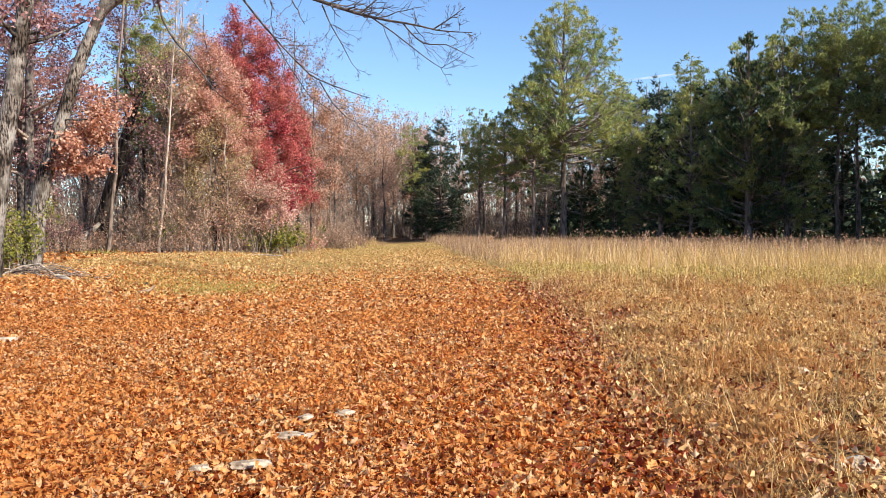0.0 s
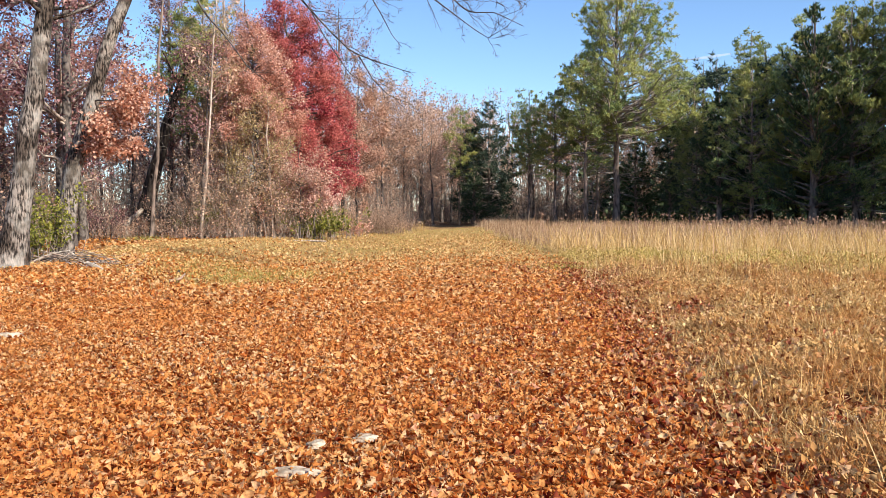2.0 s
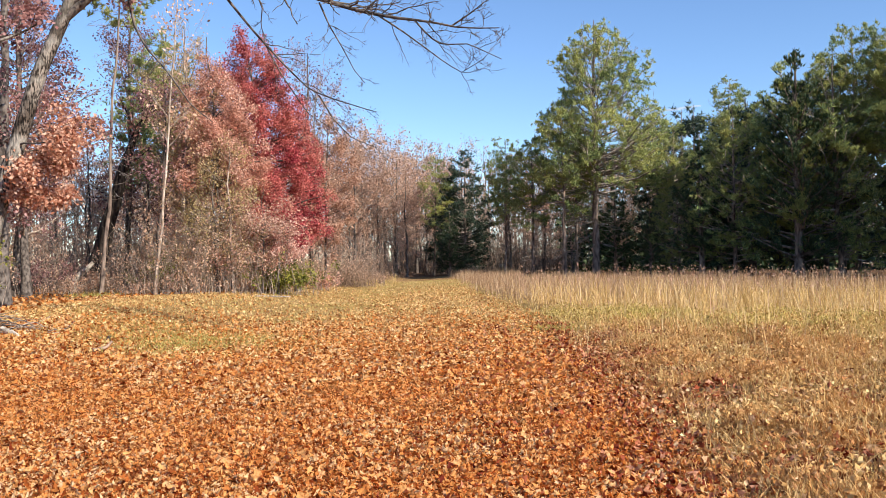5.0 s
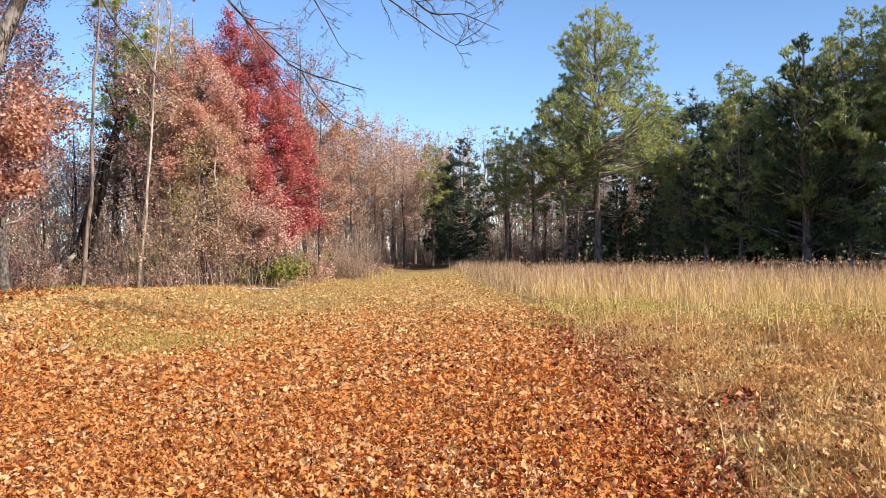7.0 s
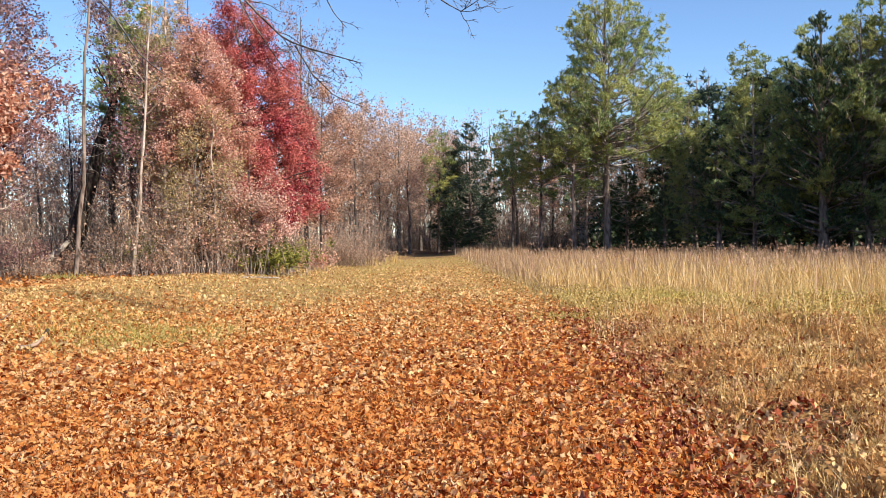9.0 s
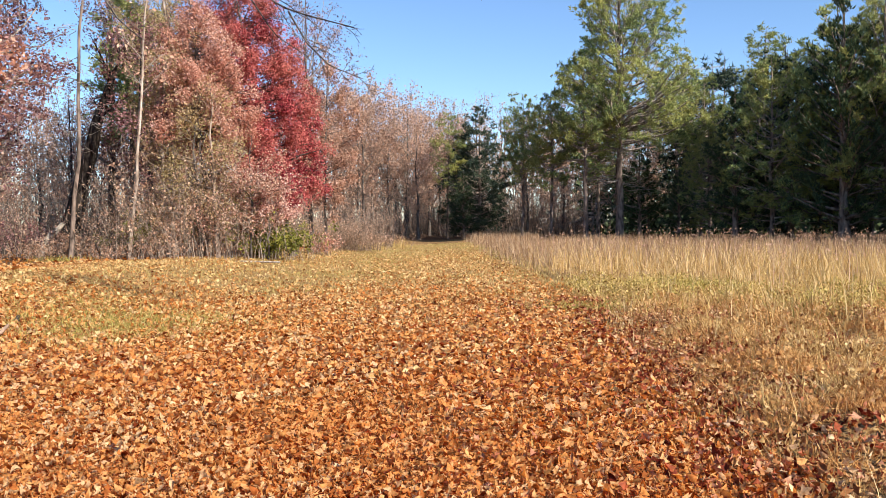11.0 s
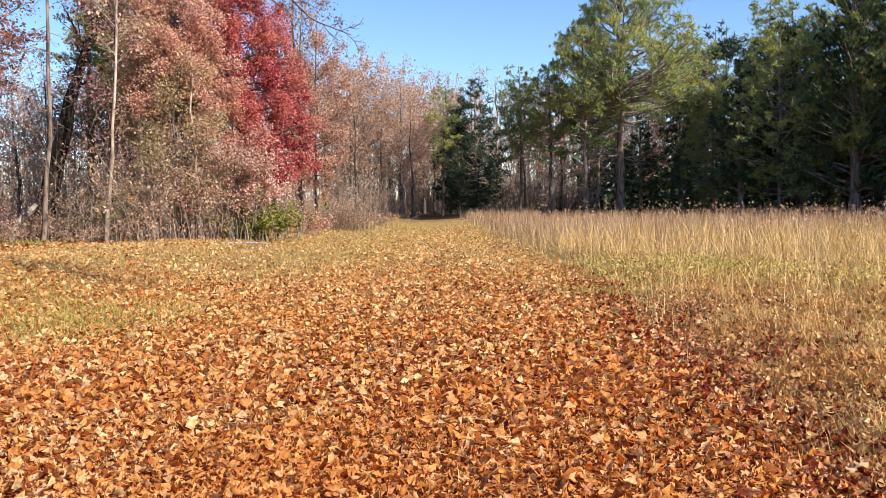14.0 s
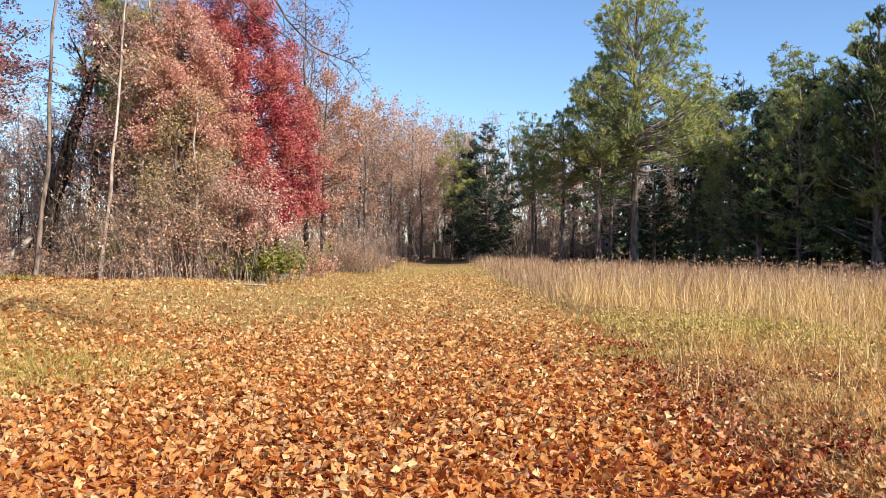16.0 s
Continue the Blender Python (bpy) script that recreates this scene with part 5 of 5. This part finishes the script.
    for cx, cy, n in ((-10.2, 48.2, 60), (-9.4, 48.6, 40), (-8.6, 48.4, 30), (-10.9, 47.8, 30), (-7.2, 52, 60), (-6.2, 56, 60)):
        p += blades(rng, rng.normal(cx, 0.22, n), rng.normal(cy, 0.2, n), 0.35, 0.95, [blade(3, 0.018, 0.15), blade(3, 0.018, 0.4)], 0.12)
    stuff("dry_stalks", p, straw, "pale dry grass stalks beside the brush", "grass")
    # thin turf on the track
    x, y = strew(rng, -13, 2, 13, 62, 170, lambda x, y: (x < path_edge(y) + 0.6) * (x > wood_edge(y)) * (0.1 + 0.9 * smooth((y - 16 + 3 * smooth((-x - 3) / 3)) / 9)))
    stuff("track_turf", blades(rng, x, y, 0.05, 0.13, [blade(2, 0.09, 0)], 0.6), turf_blade, "thin yellowing turf along the track", "grass")
    # greener patches
    p = []
    for cx, cy, r, n, lo, hi in ((-5.7, 20.0, 1.7, 6500, 0.07, 0.19), (1.75, 22.3, 0.7, 1500, 0.07, 0.22), (3.9, 25.4, 1.2, 1300, 0.08, 0.28), (5, 20.5, 2.2, 900, 0.1, 0.3), (8, 19, 2.2, 700, 0.1, 0.3), (-2.1, 8.2, 0.5, 250, 0.04, 0.1), (-3.6, 9.5, 0.6, 300, 0.04, 0.1),
                                 (-0.2, 12.4, 0.25, 70, 0.04, 0.09), (-7.6, 22.5, 1.6, 1500, 0.07, 0.16), (-15.2, 35.0, 1.0, 500, 0.1, 0.3),
                                 (1.9, 14.2, 0.4, 140, 0.06, 0.18)):
        x, y = rng.normal(cx, r * 0.6, n), rng.normal(cy, r * 0.6, n)
        p += blades(rng, x, y, lo, hi, [blade(3, 0.03, b) for b in (0.3, 0.8)], 0.4)
    stuff("green_grass", p, green_blade, "patches of yellow-green living grass", "grass")


litter()
grasses()

# ---- small things ----
def stone(x, y, sx, sy, h, turn, seed):
    """A flat pale stone, half sunk among the leaves."""
    rng = np.random.default_rng(seed)
    bm = bmesh.new()
    bmesh.ops.create_icosphere(bm, subdivisions=3, radius=1)
    for v in bm.verts:
        d = v.co.normalized()
        k = 1 + 0.28 * noise.noise(d * 1.6 + Vector((seed, 0, 0))) + 0.12 * noise.noise(d * 5 + Vector((0, seed, 0)))
        v.co = Vector((d.x * sx * k, d.y * sy * k, max(-0.3, min(0.75, d.z)) * h * k))
    me = bpy.data.meshes.new("flat_stone")
    bm.to_mesh(me)
    bm.free()
    me.materials.append(pale_stone)
    ob = tagged(new("flat_stone", me), "pale weathered flat stone among fallen leaves", "stone", "stones in the leaves")
    ob.matrix_basis = pose(x, y, float(ground_z(x, y)) + 0.045, 0, 0, turn)


for k, (x, y, sx, sy, h, turn) in enumerate(((-0.9, 5.07, 0.15, 0.06, 0.035, 8), (-0.8, 5.87, 0.17, 0.065, 0.035, -6), (-0.82, 6.43, 0.07, 0.05, 0.035, 30), (-0.53, 6.58, 0.08, 0.05, 0.035, 10),
                                             (-5.8, 10.9, 0.18, 0.08, 0.05, 20), (2.82, 4.95, 0.16, 0.07, 0.06, 12), (3.7, 8.2, 0.12, 0.06, 0.06, -25), (-1.2, 5.0, 0.07, 0.04, 0.03, 0))):
    stone(x, y, sx, sy, h, turn, k + 1)


def stick(name, pts, r, mat, label, category, parent=None):
    P = np.array(pts, float)[None]
    R = np.linspace(r, r * 0.55, P.shape[1])[None]
    me = stems(name, [(P, R, 7)], mat)
    if parent:
        return part(name, me, parent)
    return tagged(new(name, me), label, category)


z = float(ground_z(-6.7, 18.2))
stick("fallen_branch", [(-6.86, 18.1, z + 0.05), (-6.75, 18.12, z + 0.06), (-6.63, 18.16, z + 0.1), (-6.55, 18.2, z + 0.2)], 0.04, bramble_stem, "short dark crooked stick lying on the leaves", "branch")
stick("wood_stub", [(-7.3, 19.6, z + 0.02), (-7.3, 19.6, z + 0.1), (-7.27, 19.6, z + 0.17)], 0.05, dark_bark, "small dark stub of wood in the grass", "stub")
zl = float(ground_z(-8.5, 35.6))
stick("fallen_branch", [(-9.6, 35.7, zl + 0.03), (-8.9, 35.6, zl + 0.05), (-8.2, 35.5, zl + 0.04), (-7.6, 35.4, zl + 0.03)], 0.045, grey_wood, "bleached straight branch lying in the turf", "branch")
stick("fallen_log", [(-17.3, 37, 0.62), (-17.0, 37, 1.02), (-16.7, 37, 1.4), (-16.5, 37, 1.52), (-16.25, 37, 1.78)], 0.15, grey_wood, "bleached broken log leaning among the brush", "log")
stick("fallen_branch", [(-17.0, 36.6, 0.56), (-16.75, 36.6, 0.78), (-16.45, 36.6, 0.9), (-16.1, 36.6, 1.05)], 0.07, grey_wood, "bleached broken branch leaning beside a log", "branch")
zt = float(ground_z(-8.6, 20.2))
stick("fallen_branch", [(-9.0, 19.7, zt + 0.02), (-8.75, 20.1, zt + 0.05), (-8.55, 20.4, zt + 0.07), (-8.48, 20.55, zt + 0.2)], 0.014, limb_bark, "thin forked twig lying on the leaves", "branch")


def brush_pile():
    rng = np.random.default_rng(81)
    root = tagged(new("brush_pile"), "low heap of dead grey branches by an oak's foot", "brush pile")
    for _ in range(80):
        x, y = -9.75 + rng.normal() * 0.45, 19.6 + rng.normal() * 0.3
        a, L, up = rng.normal() * 0.9, rng.uniform(0.3, 1.0), rng.uniform(-0.7, 0.7)
        s = np.linspace(-0.5, 0.5, 5)
        px, py = x + np.cos(a) * L * s, y + np.sin(a) * L * s
        pz = ground_z(px, py) + np.maximum(0.03, rng.uniform(0.03, 0.35) * (1 - abs(x + 9.75)) + up * s * L * 0.5) + rng.normal(size=5) * 0.015
        stick("branch", np.stack([px, py, pz], -1), rng.uniform(0.005, 0.015), limb_bark if rng.uniform() < 0.4 else twig_bark, "", "", root)
    for pts, r in (([(-10.8, 19.4, 0.42), (-10.27, 19.5, 0.66), (-9.83, 19.5, 0.72), (-9.39, 19.3, 0.49), (-9.06, 19.1, 0.2)], 0.03), ([(-10.6, 19.5, 0.3), (-10.1, 19.5, 0.6), (-9.6, 19.2, 0.42), (-9.5, 18.7, 0.14)], 0.022),
                   ([(-9.3, 19.3, 0.44), (-9.0, 19.15, 0.38), (-8.75, 19.05, 0.27), (-8.55, 19, 0.2)], 0.06), ([(-10.9, 19.1, 0.36), (-10.3, 19.0, 0.42), (-9.8, 19.0, 0.3)], 0.025)):
        stick("branch", pts, r, grey_wood, "", "", root)


brush_pile()

# a long thin vapour trail, very far off
def vapour_trail():
    m, nodes, links = material("vapour")
    b = nodes["Principled BSDF"]
    b.inputs["Base Color"].default_value, b.inputs["Roughness"].default_value = (0.9, 0.92, 0.95, 1), 1.0
    b.inputs["Alpha"].default_value = 0.35
    eye = np.array((0.5, 0.0, 1.6))
    a, c = eye + np.array((0.1817, 0.9695, 0.1636)) * 3800, eye + np.array((0.2315, 0.9582, 0.1678)) * 3800
    s = np.linspace(0, 1, 9)[:, None]
    mid = a + (c - a) * s
    half = 7 * (0.35 + 0.65 * np.sin(np.pi * np.clip(s, 0.04, 0.96))) * (0.6 + 0.4 * s)
    v = np.concatenate([mid + half * (0, 0, 1.0), mid - half * (0, 0, 1.0)])
    i = np.arange(8)
    tagged(new("vapour_trail", mesh_of("vapour_trail", v, None, np.stack([i, i + 9, i + 10, i + 1], -1), m)), "faint white vapour trail in the blue sky", "backdrop", kind="structure")


vapour_trail()


# ---- distance ----
def far_woods():
    """Low far woods that close the view all round."""
    rng = np.random.default_rng(91)
    n = 1100
    a = np.r_[rng.uniform(-0.75, 0.75, 700), rng.uniform(0.75, 2 * np.pi - 0.75, 400)]
    d = np.r_[rng.uniform(86, 120, 700), rng.uniform(108, 150, 400)]
    x, y = d * np.sin(a), 20 + d * np.cos(a)
    h = rng.uniform(8, 13, n)
    s = np.linspace(0, 1, 4)[None, :, None]
    P = np.stack([x, y, 0 * x], -1)[:, None] + s * np.stack([rng.normal(size=n) * 0.6, rng.normal(size=n) * 0.6, h], -1)[:, None]
    R = rng.uniform(0.1, 0.2, n)[:, None] * np.linspace(1, 0.2, 4)[None]
    B, BR = fork(rng, P, R, 5, (0.2, 1.0), 0.3, 40, 0.2, 2, 0.05, 0.6, 0.02, 0.2)
    tagged(new("far_trunks", stems("far_trunks", [(P, R, 4), (B, BR, 3)], limb_bark)), "far bare woods round the clearing", "woods", kind="stuff")
    idx = rng.integers(0, len(B), 18000)
    p, _ = along(B, idx, rng.uniform(0, 1, len(idx)))
    p = p + rng.normal(size=p.shape) * 0.6
    # low growth under the far trees
    k = 16000
    a = np.r_[rng.uniform(-0.75, 0.75, 11000), rng.uniform(0.75, 2 * np.pi - 0.75, k - 11000)]
    d = rng.uniform(84, 124, k)
    p = np.concatenate([p, np.stack([d * np.sin(a), 20 + d * np.cos(a), rng.uniform(0, 1, k) ** 1.6 * 4.5], -1)])
    v, t = scatter(KITE, KITE_T, p, frames_of(rng, len(p)), rng.uniform(0.35, 0.7, len(p)))
    tagged(new("far_foliage", mesh_of("far_foliage", v, t, None, brown_leaf)), "brown autumn leaves of the far woods", "woods", kind="stuff")


    # far evergreens: loose leaves without trunks, added to darken gaps behind the pines
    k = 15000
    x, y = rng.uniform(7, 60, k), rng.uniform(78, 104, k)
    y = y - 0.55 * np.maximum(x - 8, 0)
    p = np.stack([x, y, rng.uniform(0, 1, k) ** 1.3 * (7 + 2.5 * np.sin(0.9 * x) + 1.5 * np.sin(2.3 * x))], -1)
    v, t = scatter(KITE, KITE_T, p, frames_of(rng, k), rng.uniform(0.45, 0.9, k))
    tagged(new("far_evergreens", mesh_of("far_evergreens", v, t, None, cedar_needle)), "dark evergreen leaf mass filling gaps behind the pines", "woods", kind="stuff")


far_woods()
